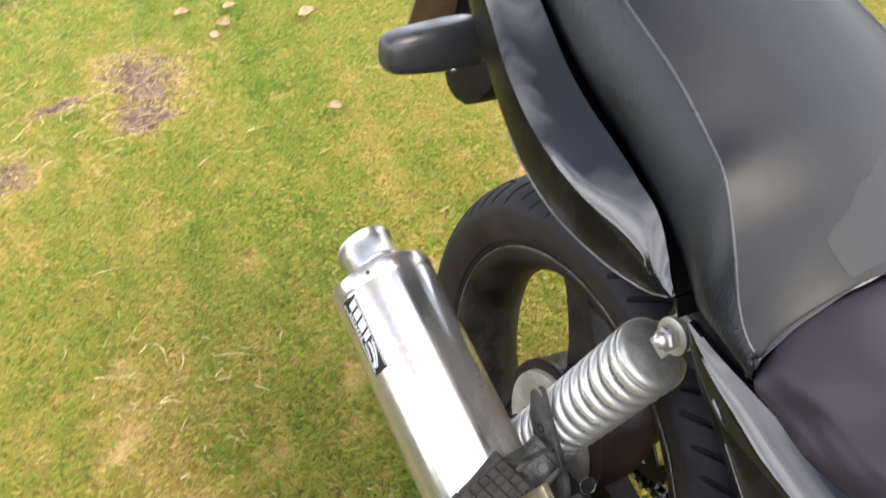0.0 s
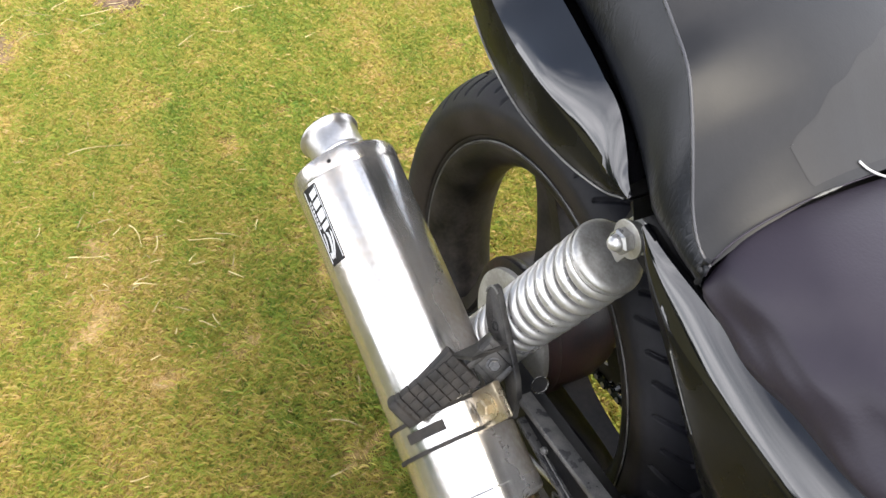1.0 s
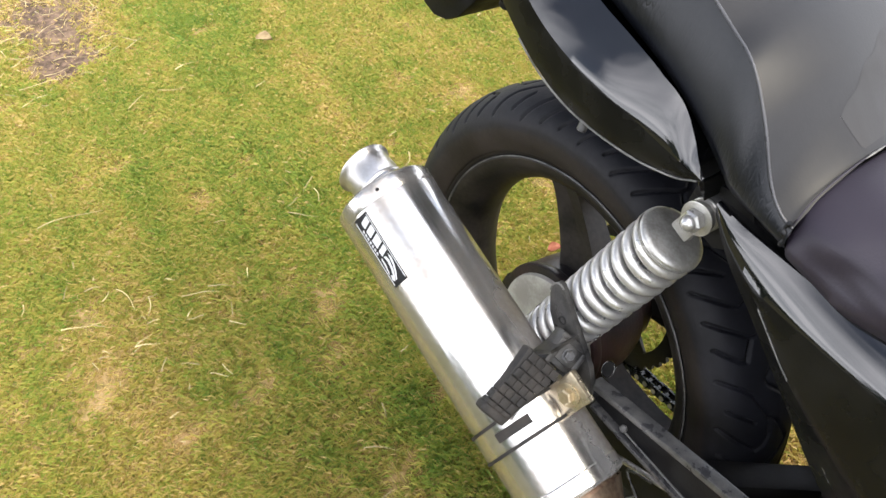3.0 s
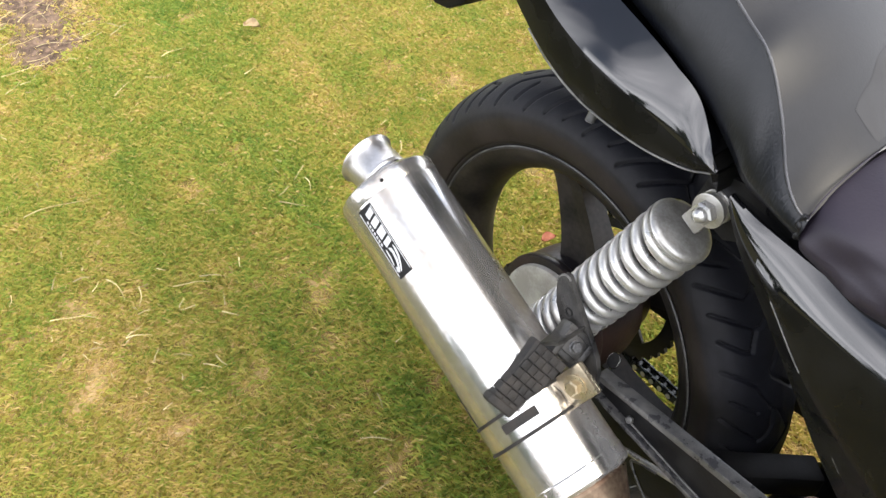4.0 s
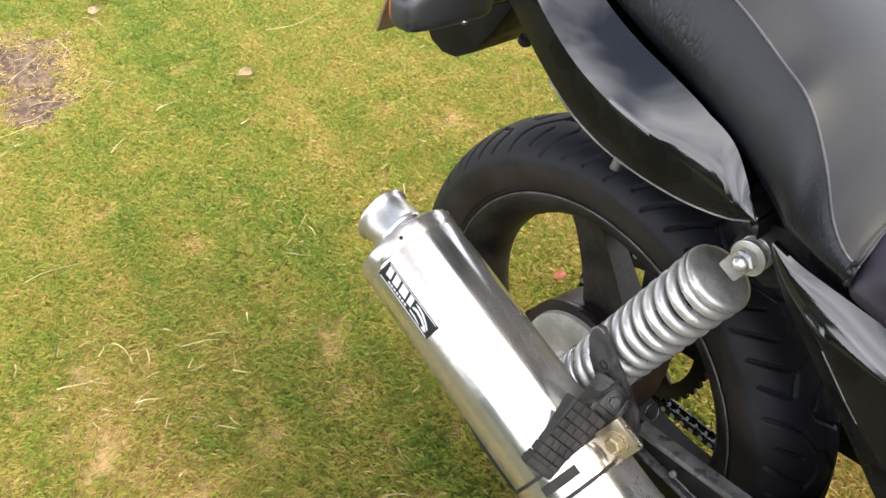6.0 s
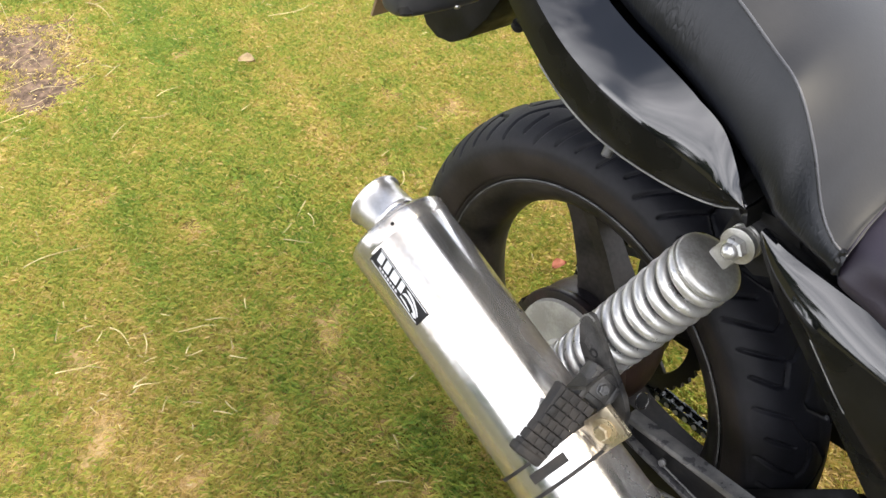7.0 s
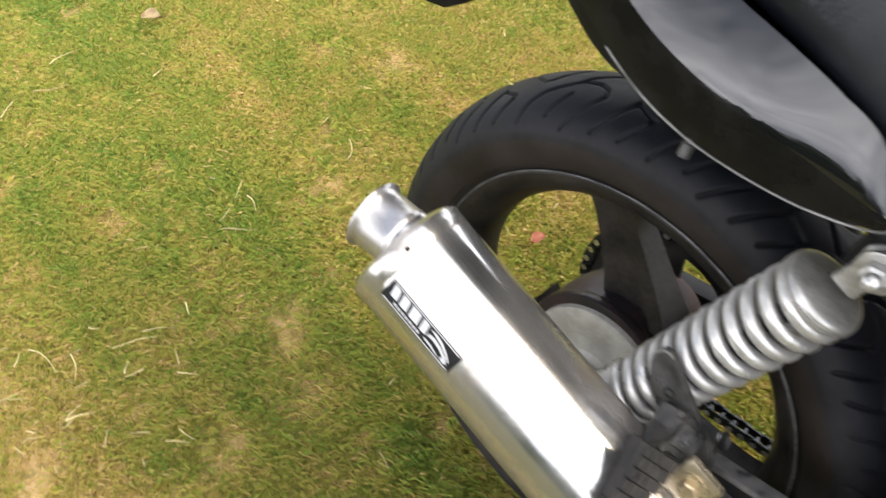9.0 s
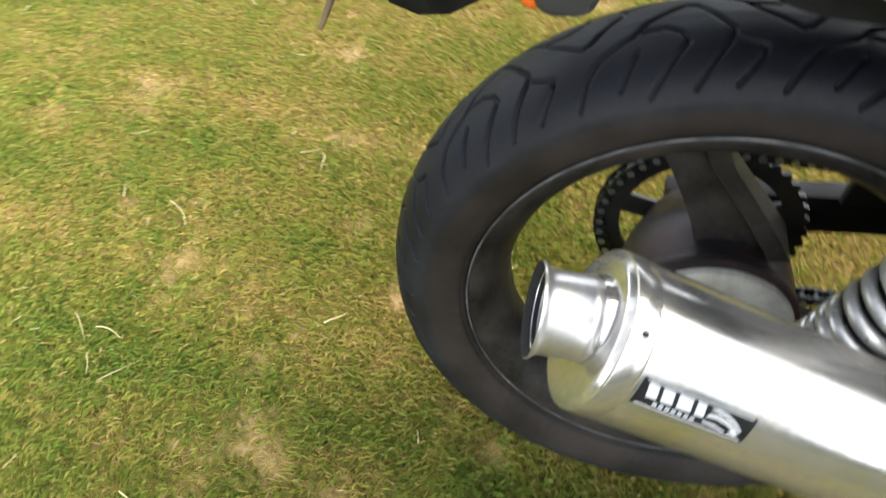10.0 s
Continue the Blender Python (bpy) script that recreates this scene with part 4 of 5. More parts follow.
def make_silencer():
    at = lambda s: CAN_A + CAN_D * s
    body = turned("silencer", at(-0.137), CAN_D, [(0.0, 0.0565), (0.0006, 0.0578), (0.002, 0.0584), (0.017, 0.0584), (0.0185, 0.0578), (0.020, 0.058), (0.3665, 0.058), (0.3680, 0.0588), (0.3825, 0.0588), (0.3855, 0.057), (0.3875, 0.052)], M_STEEL, 128, 25)
    can = part("silencer", body, None, "round polished stainless steel exhaust silencer")
    part("end_cap", turned("end_cap", at(-0.141), CAN_D, [(0.0, 0.026), (0.0, 0.050), (0.0012, 0.0535), (0.004, 0.0562), (0.0045, 0.0575), (0.006, 0.0575)], M_STEEL, 96, 30), can, "polished end cap with a rolled seam")
    lip = [(0.0012, 0.0322), (-0.0006, 0.0334), (-0.0004, 0.0340), (0.0008, 0.0341), (0.0022, 0.0334), (0.0036, 0.0318), (0.0062, 0.0304), (0.010, 0.0299), (0.033, 0.0296), (0.0338, 0.0302), (0.0375, 0.0302), (0.0383, 0.0296),
           (0.050, 0.0296), (0.050, 0.0284), (0.010, 0.0286), (0.0055, 0.0294), (0.003, 0.0308)]
    out_d = np.array([1.0, 0.0408, -0.205])
    out_d /= np.linalg.norm(out_d)
    at_out = np.array([-0.1615, -0.2216, 0.2133])
    w, u, v = frame_along(out_d)
    a = np.linspace(0, 2 * np.pi, 80, endpoint=False)
    rings = [[at_out + s * w + r * (math.cos(t) * u + math.sin(t) * v) for s, r in lip] for t in a]
    rings.append(rings[0])
    part("outlet", loft("outlet", rings, M_SATIN_STEEL, True, False, 40), can, "bright flared outlet tube")
    collar = [(0.0, 0.0296), (0.0006, 0.0322), (0.004, 0.0326), (0.009, 0.0322), (0.012, 0.0345), (0.020, 0.040)]
    part("outlet_collar", turned("outlet_collar", at_out + 0.040 * w, out_d, collar, M_STEEL, 64, 30), can, "welded collar round the outlet")
    bore = [[at_out + s * w + r * (math.cos(t) * u + math.sin(t) * v) for t in a] for s, r in ((-0.0007, 0.0334), (0.0014, 0.0318), (0.0038, 0.0302), (0.007, 0.0288), (0.05, 0.0282), (0.052, 0.001))]
    part("bore", loft("bore", bore, M_SOOT, True, False, 60), can, "sooty inside of the outlet")
    for s, deg in ((-0.127, 57), (-0.127, -60), (-0.127, 150), (0.2345, 62), (0.2345, -55), (0.2345, 20)):
        p = can_point(s, deg, CAN_R + 0.0001)
        part("rivet", turned("rivet", p, p - (CAN_A + CAN_D * s), [(0, 0.0023), (0.0008, 0.0021), (0.0012, 0.0015), (0.0012, 0.0010), (0.0004, 0.0008)], M_SOOT if s < 0 else M_STEEL, 16), can)
    # badge: black foil with a light border, slanted bars for the lettering and a pointed shape
    s0, s1, a0, a1 = -0.1155, -0.0288, 13.0, 33.0
    badge = part("badge", can_sheet("badge", (s0, s1), (a0, a1), CAN_R - 0.0004, CAN_R + 0.0006, M_BADGE, (10, 8)), can, "black and silver badge with light lettering bars")
    pt = lambda u, v: (s0 + (s1 - s0) * u, a0 + (a1 - a0) * v)
    stroke = lambda name, cs: part(name, can_patch(name, [pt(*c) for c in cs], CAN_R + 0.0004, CAN_R + 0.00105, M_BADGE_LIGHT), badge)
    for u, w in ((0.055, 0.115), (0.182, 0.125), (0.319, 0.150), (0.481, 0.105)):
        stroke("letter_bar", [(u + 0.026, 0.38), (u + w * 0.5, 0.39), (u + w, 0.40), (u + w - 0.030, 0.87), (u + w * 0.45, 0.88), (u - 0.004, 0.88)])
    stroke("wing_shape", [(0.60, 0.80), (0.66, 0.86), (0.76, 0.80), (0.86, 0.62), (0.93, 0.42), (0.93, 0.34), (0.85, 0.54), (0.75, 0.70), (0.66, 0.76)])
    stroke("wing_shape", [(0.60, 0.46), (0.68, 0.52), (0.78, 0.46), (0.86, 0.34), (0.84, 0.20), (0.90, 0.14), (0.93, 0.24), (0.88, 0.42), (0.79, 0.58), (0.68, 0.66), (0.62, 0.62)])
    stroke("wing_shape", [(0.60, 0.30), (0.70, 0.30), (0.80, 0.20), (0.82, 0.14), (0.72, 0.20), (0.60, 0.24)])
    for k in range(7):
        stroke("letter_bar", [(0.17 + 0.055 * k, 0.16), (0.205 + 0.055 * k, 0.16), (0.20 + 0.055 * k, 0.27), (0.165 + 0.055 * k, 0.27)])
    for side in (0.04, 0.94):
        stroke("border_line", [(0.03, side), (0.97, side), (0.97, side + 0.03), (0.03, side + 0.03)])
    # strap with rubber edges, slot and bolted ear
    strap = part("strap", can_sheet("strap", (0.1465, 0.1745), (-175, 178), CAN_R - 0.001, CAN_R + 0.0022, M_STEEL, (4, 60)), can, "stainless steel silencer strap on a rubber band")
    for s in (0.1440, 0.1750):
        part("rubber_edge", can_sheet("rubber_edge", (s, s + 0.0035), (-175, 178), CAN_R - 0.001, CAN_R + 0.0034, M_PEG, (3, 60)), strap)
    part("slot", can_sheet("slot", (0.1550, 0.1650), (22, 62), CAN_R + 0.0020, CAN_R + 0.0029, M_PEG, (3, 16)), strap, "dark rubber showing in the slot")
    mid = can_point(0.160, 92, CAN_R + 0.014) + np.array([0.002, 0.010, 0.0])
    ear = part("strap_ear", block("strap_ear", (0.036, 0.044, 0.009), M_EAR, axes_pose(mid, CAN_D, CAN_2 - 0.25 * CAN_1), 0.003), strap)
    part("bolt", bolt_mesh("bolt", mid + CAN_2 * 0.004 + CAN_1 * 0.004, CAN_1 + 0.25 * CAN_2, 0.0082, 0.007, M_BRASS, 0.0130), ear, "tarnished hexagon bolt with washer")
    # cone and pipe towards the engine
    cone = turned("exhaust_pipe", at(0.2500), CAN_D, [(0, 0.050), (0.004, 0.0515), (0.012, 0.047), (0.045, 0.030), (0.060, 0.026), (0.060, 0.029), (0.075, 0.029), (0.075, 0.025), (0.09, 0.024)], M_PIPE, 48)
    pipe = part("exhaust_pipe", cone, None, "heat tinted exhaust cone and link pipe")
    e = at(0.3365)
    run = curve_through([e, e + CAN_D * 0.04 + np.array([0, 0.01, 0]), e + CAN_D * 0.09 + np.array([0.0, 0.04, -0.01]), e + np.array([0.20, 0.12, -0.13])], 8)
    part("link_pipe", tube("link_pipe", run, 0.023, M_PIPE, 24), pipe)


def make_footpeg():
    root, tip = np.array([0.1560, -0.2180, 0.1636]), np.array([0.1535, -0.2808, 0.1267])
    across = np.array([-0.0212, -0.0187, 0.0230])
    way = tip - root
    long = np.linalg.norm(way)
    out = np.array(Vector(across).cross(Vector(way)).normalized())
    at = lambda f, deep=0.0: axes_pose(root + way * f - out * deep, across, way)
    peg = part("footpeg", block("footpeg", (0.0395, long, 0.0165), M_PEG, at(0.5, 0.0108), 0.003, 0.735), None, "worn black rubber passenger footpeg")
    # ribs in rows across, each with lugs on top
    rows = 7
    for k in range(rows):
        f = (k + 0.5) / rows
        w = 0.0395 - 0.0105 * f
        rib = part("rib", block("rib", (w * 0.95, long / rows * 0.95, 0.0150), M_PEG, at(f, 0.0094), 0.0012), peg)
        count = 4 if k < 5 else 3
        for j in range(count):
            off = (j - (count - 1) / 2) / count * w
            part("lug", block("lug", (w / count * 0.92, long / rows * 0.91, 0.0034), M_PEG, at(f, 0.0024) @ Matrix.Translation((off, 0, 0)), 0.0015, None, 2), rib)
    part("end_flange", block("end_flange", (0.0315, 0.0105, 0.0200), M_PEG, at(0.985, 0.0078), 0.0045, None, 3), peg, "smooth rounded rubber end")
    pin = np.array([0.1595, -0.1924, 0.1624])
    on = lambda deep, side=0.0: axes_pose(pin - out * deep + side * np.array(Vector(way).normalized()), across, way)
    part("clevis", block("clevis", (0.037, 0.034, 0.022), M_BRACKET, on(0.0150), 0.004), peg, "black forged clevis")
    for side in (-0.0145, 0.0145):
        part("clevis_cheek", block("clevis_cheek", (0.007, 0.030, 0.024), M_BRACKET, on(0.0125) @ Matrix.Translation((side, 0.004, 0)), 0.002), peg)
    part("clevis_plate", block("clevis_plate", (0.023, 0.021, 0.005), M_BRACKET, on(0.0030), 0.002), peg)
    part("pivot_pin", bolt_mesh("pivot_pin", pin - out * 0.0015, out, 0.0060, 0.003, M_BAR, 0.0076), peg)
    web = [(0.124, -0.173, 0.157), (0.152, -0.173, 0.176), (0.154, -0.215, 0.1775), (0.1415, -0.229, 0.1745)]
    part("clevis_web", from_lists("clevis_web", web + [(x + 0.001, y, z - 0.004) for x, y, z in web], [(0, 1, 2, 3), (4, 5, 6, 7)] + [(k, (k + 1) % 4, 4 + (k + 1) % 4, 4 + k) for k in range(4)], M_BRACKET), peg)
    # hanger: plate with a pointed top, two long bars and a web
    plate = outline_plate("peg_hanger", [(0.1060, 0.198), (0.1075, 0.209), (0.113, 0.2165), (0.119, 0.2170), (0.125, 0.211), (0.1345, 0.198), (0.149, 0.180), (0.164, 0.162), (0.175, 0.147), (0.182, 0.129), (0.183, 0.100), (0.174, 0.106), (0.160, 0.130), (0.136, 0.1455), (0.1215, 0.158), (0.1105, 0.176)],
                          0.007, M_BRACKET, Matrix(((1, 0, 0, 0), (0, 0, -1, -0.172), (0, 1, 0, 0), (0, 0, 0, 1))), 0.0018)
    hanger = part("peg_hanger", plate, None, "scuffed black painted steel peg hanger")
    for a, b, h, deep in (((0.178, -0.164, 0.1245), (0.46, -0.164, 0.1320), 0.008, 0.015), ((0.182, -0.164, 0.0955), (0.42, -0.164, 0.0530), 0.006, 0.010)):
        a, b = np.array(a), np.array(b)
        mm = axes_pose((a + b) / 2, b - a, (0, 1, 0))
        part("hanger_bar", block("hanger_bar", (np.linalg.norm(b - a), deep, h), M_BAR, mm, 0.0016), hanger)
    side = [(0.182, -0.161, 0.123), (0.45, -0.161, 0.130), (0.41, -0.161, 0.056), (0.184, -0.161, 0.096)]
    web = from_lists("hanger_web", side + [(x, y + 0.003, z) for x, y, z in side], [(0, 1, 2, 3), (4, 5, 6, 7)] + [(k, (k + 1) % 4, 4 + (k + 1) % 4, 4 + k) for k in range(4)], M_INNER)
    part("hanger_web", web, hanger)
    part("stay_wire", tube("stay_wire", [(0.226, -0.168, 0.100), (0.30, -0.169, 0.086), (0.38, -0.169, 0.072)], 0.0010, M_BAR, 8), hanger, "thin scratched steel edge")
    part("stay_stud", turned("stay_stud", (0.226, -0.166, 0.101), (0, -1, 0.3), [(0, 0.0040), (0.003, 0.0040), (0.004, 0.0028)], M_BAR, 14), hanger)
    tip_edge = curve_through([(0.1068, -0.1758, 0.203), (0.1082, -0.1758, 0.2095), (0.1135, -0.1758, 0.216), (0.119, -0.1758, 0.2165), (0.123, -0.1758, 0.2143)], 4)
    part("worn_tip", tube("worn_tip", tip_edge, 0.0011, M_BEAD, 6), hanger, "paint worn to pale metal at the tip")
    part("hole_ring", turned("hole_ring", (0.1293, -0.1752, 0.1775), (0, -1, 0), [(0, 0.0052), (0.0012, 0.0050), (0.0012, 0.0034), (-0.003, 0.0030)], M_SOOT, 20), hanger)
    part("cap_ring", turned("cap_ring", (0.1765, -0.146, 0.1310), (0.85, -0.20, 0.45), [(0, 0.0084), (0.0008, 0.0091), (0.0014, 0.0088), (0.0014, 0.0083), (0.0002, 0.0080)], M_CHROME, 32), hanger, "bright steel ring")
    part("ring_plug", turned("ring_plug", (0.1765, -0.146, 0.1310), (0.85, -0.20, 0.45), [(0.0, 0.0082), (0.0005, 0.0075), (0.0004, 0.0)], M_INNER, 24), hanger)
    part("rust_bolt", bolt_mesh("rust_bolt", (0.405, -0.150, 0.150), (0, -0.7, 0.7), 0.008, 0.006, M_RUST, 0.011), hanger, "rusty hexagon bolt")
    # brake rod and spring wire below the hanger
    rod = curve_through([(0.05, -0.125, -0.05), (0.2, -0.128, 0.005), (0.33, -0.13, 0.04), (0.45, -0.13, 0.06)], 6)
    part("brake_rod", tube("brake_rod", rod, 0.0035, M_SILVER, 10), None, "thin steel brake rod")
    wire = curve_through([(0.26, -0.14, 0.03), (0.235, -0.14, 0.022), (0.232, -0.14, 0.012), (0.27, -0.142, -0.02), (0.33, -0.142, -0.04)], 6)
    part("spring_wire", tube("spring_wire", wire, 0.0014, M_BAR, 8), None, "thin bent steel wire")


def half_rows_loft(name, rows, steps, shape, mat, angle=40):
    """A body mirrored about its middle: shape(row) gives the outer points (y, z) of one side from below to the top."""
    rings = []
    for row in curve_through(rows, steps):
        side = shape(row)
        rings.append([(row[0], y, z) for y, z in side] + [(row[0], -y, z) for y, z in side[::-1]])
    return loft(name, rings, mat, True, True, angle)


# x, top edge (y, z), shoulder (y, z), lower edge (y, z)
COWL = [(0.220, -0.153, 0.392, -0.154, 0.391, -0.1535, 0.389), (0.210, -0.1515, 0.402, -0.157, 0.393, -0.1555, 0.386), (0.200, -0.150, 0.418, -0.160, 0.396, -0.158, 0.383),
        (0.180, -0.147, 0.443, -0.162, 0.402, -0.1595, 0.380), (0.150, -0.143, 0.461, -0.164, 0.411, -0.1615, 0.379), (0.110, -0.138, 0.476, -0.168, 0.423, -0.165, 0.384),
        (0.070, -0.133, 0.489, -0.1675, 0.434, -0.164, 0.391), (0.030, -0.127, 0.506, -0.167, 0.452, -0.163, 0.407), (-0.010, -0.1205, 0.529, -0.165, 0.479, -0.161, 0.433),
        (-0.050, -0.115, 0.552, -0.160, 0.512, -0.156, 0.463), (-0.100, -0.106, 0.580, -0.153, 0.552, -0.149, 0.503), (-0.180, -0.090, 0.618, -0.135, 0.597, -0.126, 0.555),
        (-0.260, -0.068, 0.645, -0.105, 0.628, -0.092, 0.595), (-0.320, -0.038, 0.655, -0.065, 0.640, -0.050, 0.620)]


def cowl_side(row):
    x, ty, tz, sy, sz, ly, lz = row
    draw = 0.15 * max(0, min(1, (0.205 - x) / 0.05)) * max(0, min(1, (x + 0.25) / 0.15))
    ty, tz = ty + (sy - ty) * draw, tz + (sz - tz) * draw
    pts = [(ly * 0.55, lz + 0.012), (ly * 0.93, lz + 0.003), (ly * 0.985, lz), (ly, lz + 0.0015)]
    for t in (0.2, 0.4, 0.6, 0.8):
        pts.append((ly + (sy - ly) * t - 0.001 * math.sin(np.pi * t), lz + (sz - lz) * t))
    pts += [(sy, sz - 0.002), (sy * 0.998, sz + 0.002)]
    for t in (0.15, 0.3, 0.45, 0.6, 0.75, 0.9):
        pts.append((sy + (ty - sy) * t - 0.0024 * math.sin(np.pi * t**0.7), sz + (tz - sz) * t))
    pts += [(ty, tz), (ty + 0.0015, tz - 0.0015), (ty + 0.004, tz - 0.008), (ty + 0.010, tz - 0.025)]
    return pts


# x, bottom z, piping (y, z), middle z
SEAT = [(0.3005, 0.372, -0.150, 0.393, 0.430), (0.288, 0.378, -0.151, 0.400, 0.442), (0.272, 0.388, -0.150, 0.418, 0.460), (0.250, 0.402, -0.147, 0.458, 0.487), (0.222, 0.420, -0.138, 0.489, 0.509),
        (0.190, 0.437, -0.129, 0.505, 0.525), (0.140, 0.463, -0.123, 0.532, 0.552), (0.070, 0.493, -0.118, 0.562, 0.583), (0.0, 0.524, -0.110, 0.592, 0.612),
        (-0.100, 0.567, -0.092, 0.630, 0.648), (-0.200, 0.607, -0.065, 0.655, 0.668), (-0.255, 0.63, -0.030, 0.662, 0.668)]


def seat_side(row):
    x, bz, py, pz, mz = row
    by = py - 0.013 * min(1, max(0, (0.29 - x) / 0.05))
    bz = bz - 0.012 * min(1, max(0, (0.29 - x) / 0.05))
    pts = [(by * 0.82, bz - 0.004), (by * 0.97, bz)]
    for t in (0.15, 0.35, 0.55, 0.75, 0.92):
        pts.append((by + (py - by) * t - 0.004 * math.sin(np.pi * t), bz + (pz - bz) * t))
    pts.append((py, pz))
    for t in (0.05, 0.11, 0.18, 0.26, 0.35, 0.45, 0.58, 0.72, 0.86, 0.97):
        pts.append((py * (1 - t), pz + 1.15 * (mz - pz) * (1 - (1 - t) ** 2.5)))
    return pts


def make_seat():
    rows = curve_through(SEAT, 8)
    side, top = [], []
    for row in rows:
        pts = seat_side(row)
        strip, over = pts[:8], pts[7:]
        side.append([(row[0], y, z) for y, z in strip])
        top.append([(row[0], y, z) for y, z in over] + [(row[0], -y, z) for y, z in over[::-1]])
    seat = part("passenger_seat", loft("passenger_seat", top, M_VINYL, False, False, 60), None, "padded black vinyl passenger seat with piped edges")
    left = [[(x, -y, z) for x, y, z in ring] for ring in side]
    part("seat_side", loft("seat_side", side, M_VINYL_SIDE, False, False, 60), seat, "creased black vinyl seat side")
    part("seat_side", loft("seat_side", left, M_VINYL_SIDE, False, False, 60), seat)
    for s in (1, -1):
        line = np.array([(r[0], s * (r[2] - 0.0008), r[3]) for r in rows])
        part("piping", tube("piping", line, 0.0013, M_PIPING, 8), seat, "thin grey piping along the seat edge")
    floor = [[(r[0], r[2] * 0.86, r[1] - 0.001), (r[0], -r[2] * 0.86, r[1] - 0.001), (r[0], -r[2] * 0.86, r[1] - 0.012), (r[0], r[2] * 0.86, r[1] - 0.012)] for r in rows]
    part("seat_base", loft("seat_base", floor, M_INNER, True, True), seat)
    # rider's seat in front of the step
    rings = []
    for x, ez, ey, mz in curve_through([(0.298, 0.372, -0.145, 0.424), (0.305, 0.368, -0.150, 0.430), (0.33, 0.362, -0.154, 0.436), (0.38, 0.357, -0.158, 0.438), (0.45, 0.355, -0.161, 0.437), (0.56, 0.356, -0.163, 0.438), (0.66, 0.362, -0.158, 0.446)], 12):
        pts = [(ey * 0.86, ez - 0.010), (ey * 0.965, ez - 0.004)]
        for t in np.linspace(0.03, 0.97, 40):
            a = t * np.pi / 2
            pts.append((ey * math.cos(a) ** 0.62, ez + (mz - ez) * math.sin(a) ** 0.8))
        fold = [(0.0020 * math.sin(75 * x - 95 * z + 2) + 0.0016 * math.sin(40 * x + 160 * z)) * max(0, min(1, (abs(y) - 0.09) / 0.03)) for y, z in pts]
        for x0, z0, slope, deep in ((0.395, 0.384, -0.10, 0.0036), (0.425, 0.374, -0.16, 0.0030), (0.50, 0.392, 0.25, 0.0030)):
            reach = math.exp(-((x - x0) / 0.042) ** 2)
            fold = [f - (0.45 * deep * reach * math.exp(-((z - z0 - slope * (x - x0)) / 0.0035) ** 2) - 0.3 * deep * reach * math.exp(-((z - z0 - 0.009 - slope * (x - x0)) / 0.0045) ** 2)) * (1 if y < 0 else 0) for f, (y, z) in zip(fold, pts)]
        pts = [(y - f, z) for (y, z), f in zip(pts, fold)]
        rings.append([(x, y, z) for y, z in pts] + [(x, -y, z) for y, z in pts[::-1]])
    rider = part("rider_seat", loft("rider_seat", rings, M_VINYL_PURPLE, True, True, 60), None, "faded purplish black vinyl rider seat, lightly creased")
    # a rubbed patch of the skin with a raised edge, up against the seam
    skin, rows_in = seat.data, []
    tree = BVHTree.FromPolygons([v.co[:] for v in skin.vertices], [p.vertices[:] for p in skin.polygons])
    for y in np.linspace(-0.0814, 0.035, 40):
        lift, over = y + 0.0814, []
        top, low = 0.2741 - 0.37 * lift + 0.0012 * math.sin(190 * y), min(0.2955, 0.2741 + 2.1 * lift + 0.0010 * math.sin(260 * y))
        for x in np.linspace(top, low, 17):
            spot = tree.ray_cast(Vector((x, y, 0.6)), Vector((0, 0, -1)))[0]
            over.append((x, y, spot.z + 0.00022))
        rows_in.append(over)
    part("rubbed_patch", loft("rubbed_patch", rows_in, M_RUBBED, False, False, 60), seat, "dull rubbed patch of vinyl with a raised edge")
    # a thin pale strand lying over the front of the seat
    strand = [(0.2935, -0.0292, 0.4432), (0.2968, -0.0255, 0.4402), (0.2997, -0.0210, 0.4376), (0.3045, -0.0175, 0.4368), (0.310, -0.0140, 0.4372)]
    part("pale_strand", tube("pale_strand", curve_through(strand, 4), 0.0009, M_STRAND, 6), seat, "thin pale strand lying on the seat")
    seam = [(0.2995, -0.1505, 0.384), (0.2995, -0.148, 0.398)] + [(0.3005, -0.150 * math.cos(t) ** 0.9, 0.394 + 0.040 * math.sin(t)) for t in np.linspace(0.15, 1.5, 10)]
    part("seam", tube("seam", curve_through(seam, 4), 0.0007, M_VINYL_PURPLE, 8), rider, "stitched seam between the seats")
    worn = [(0.3012, -0.150 * math.cos(t) ** 0.9, 0.3945 + 0.040 * math.sin(t)) for t in np.linspace(1.08, 1.28, 8)]
    part("worn_seam", tube("worn_seam", worn, [0.0003, 0.0007, 0.0010, 0.0011, 0.0009, 0.0011, 0.0007, 0.0003], M_BEAD, 8), rider, "seam worn pale by rubbing")
    knot = [(0.297, -0.1525, 0.376), (0.2985, -0.1535, 0.384), (0.296, -0.154, 0.391), (0.299, -0.1525, 0.398)]
    part("seam_tuck", tube("seam_tuck", curve_through(knot, 5), [0.0018 + 0.0008 * math.sin(k) for k in range(16)], M_VINYL, 8), rider)


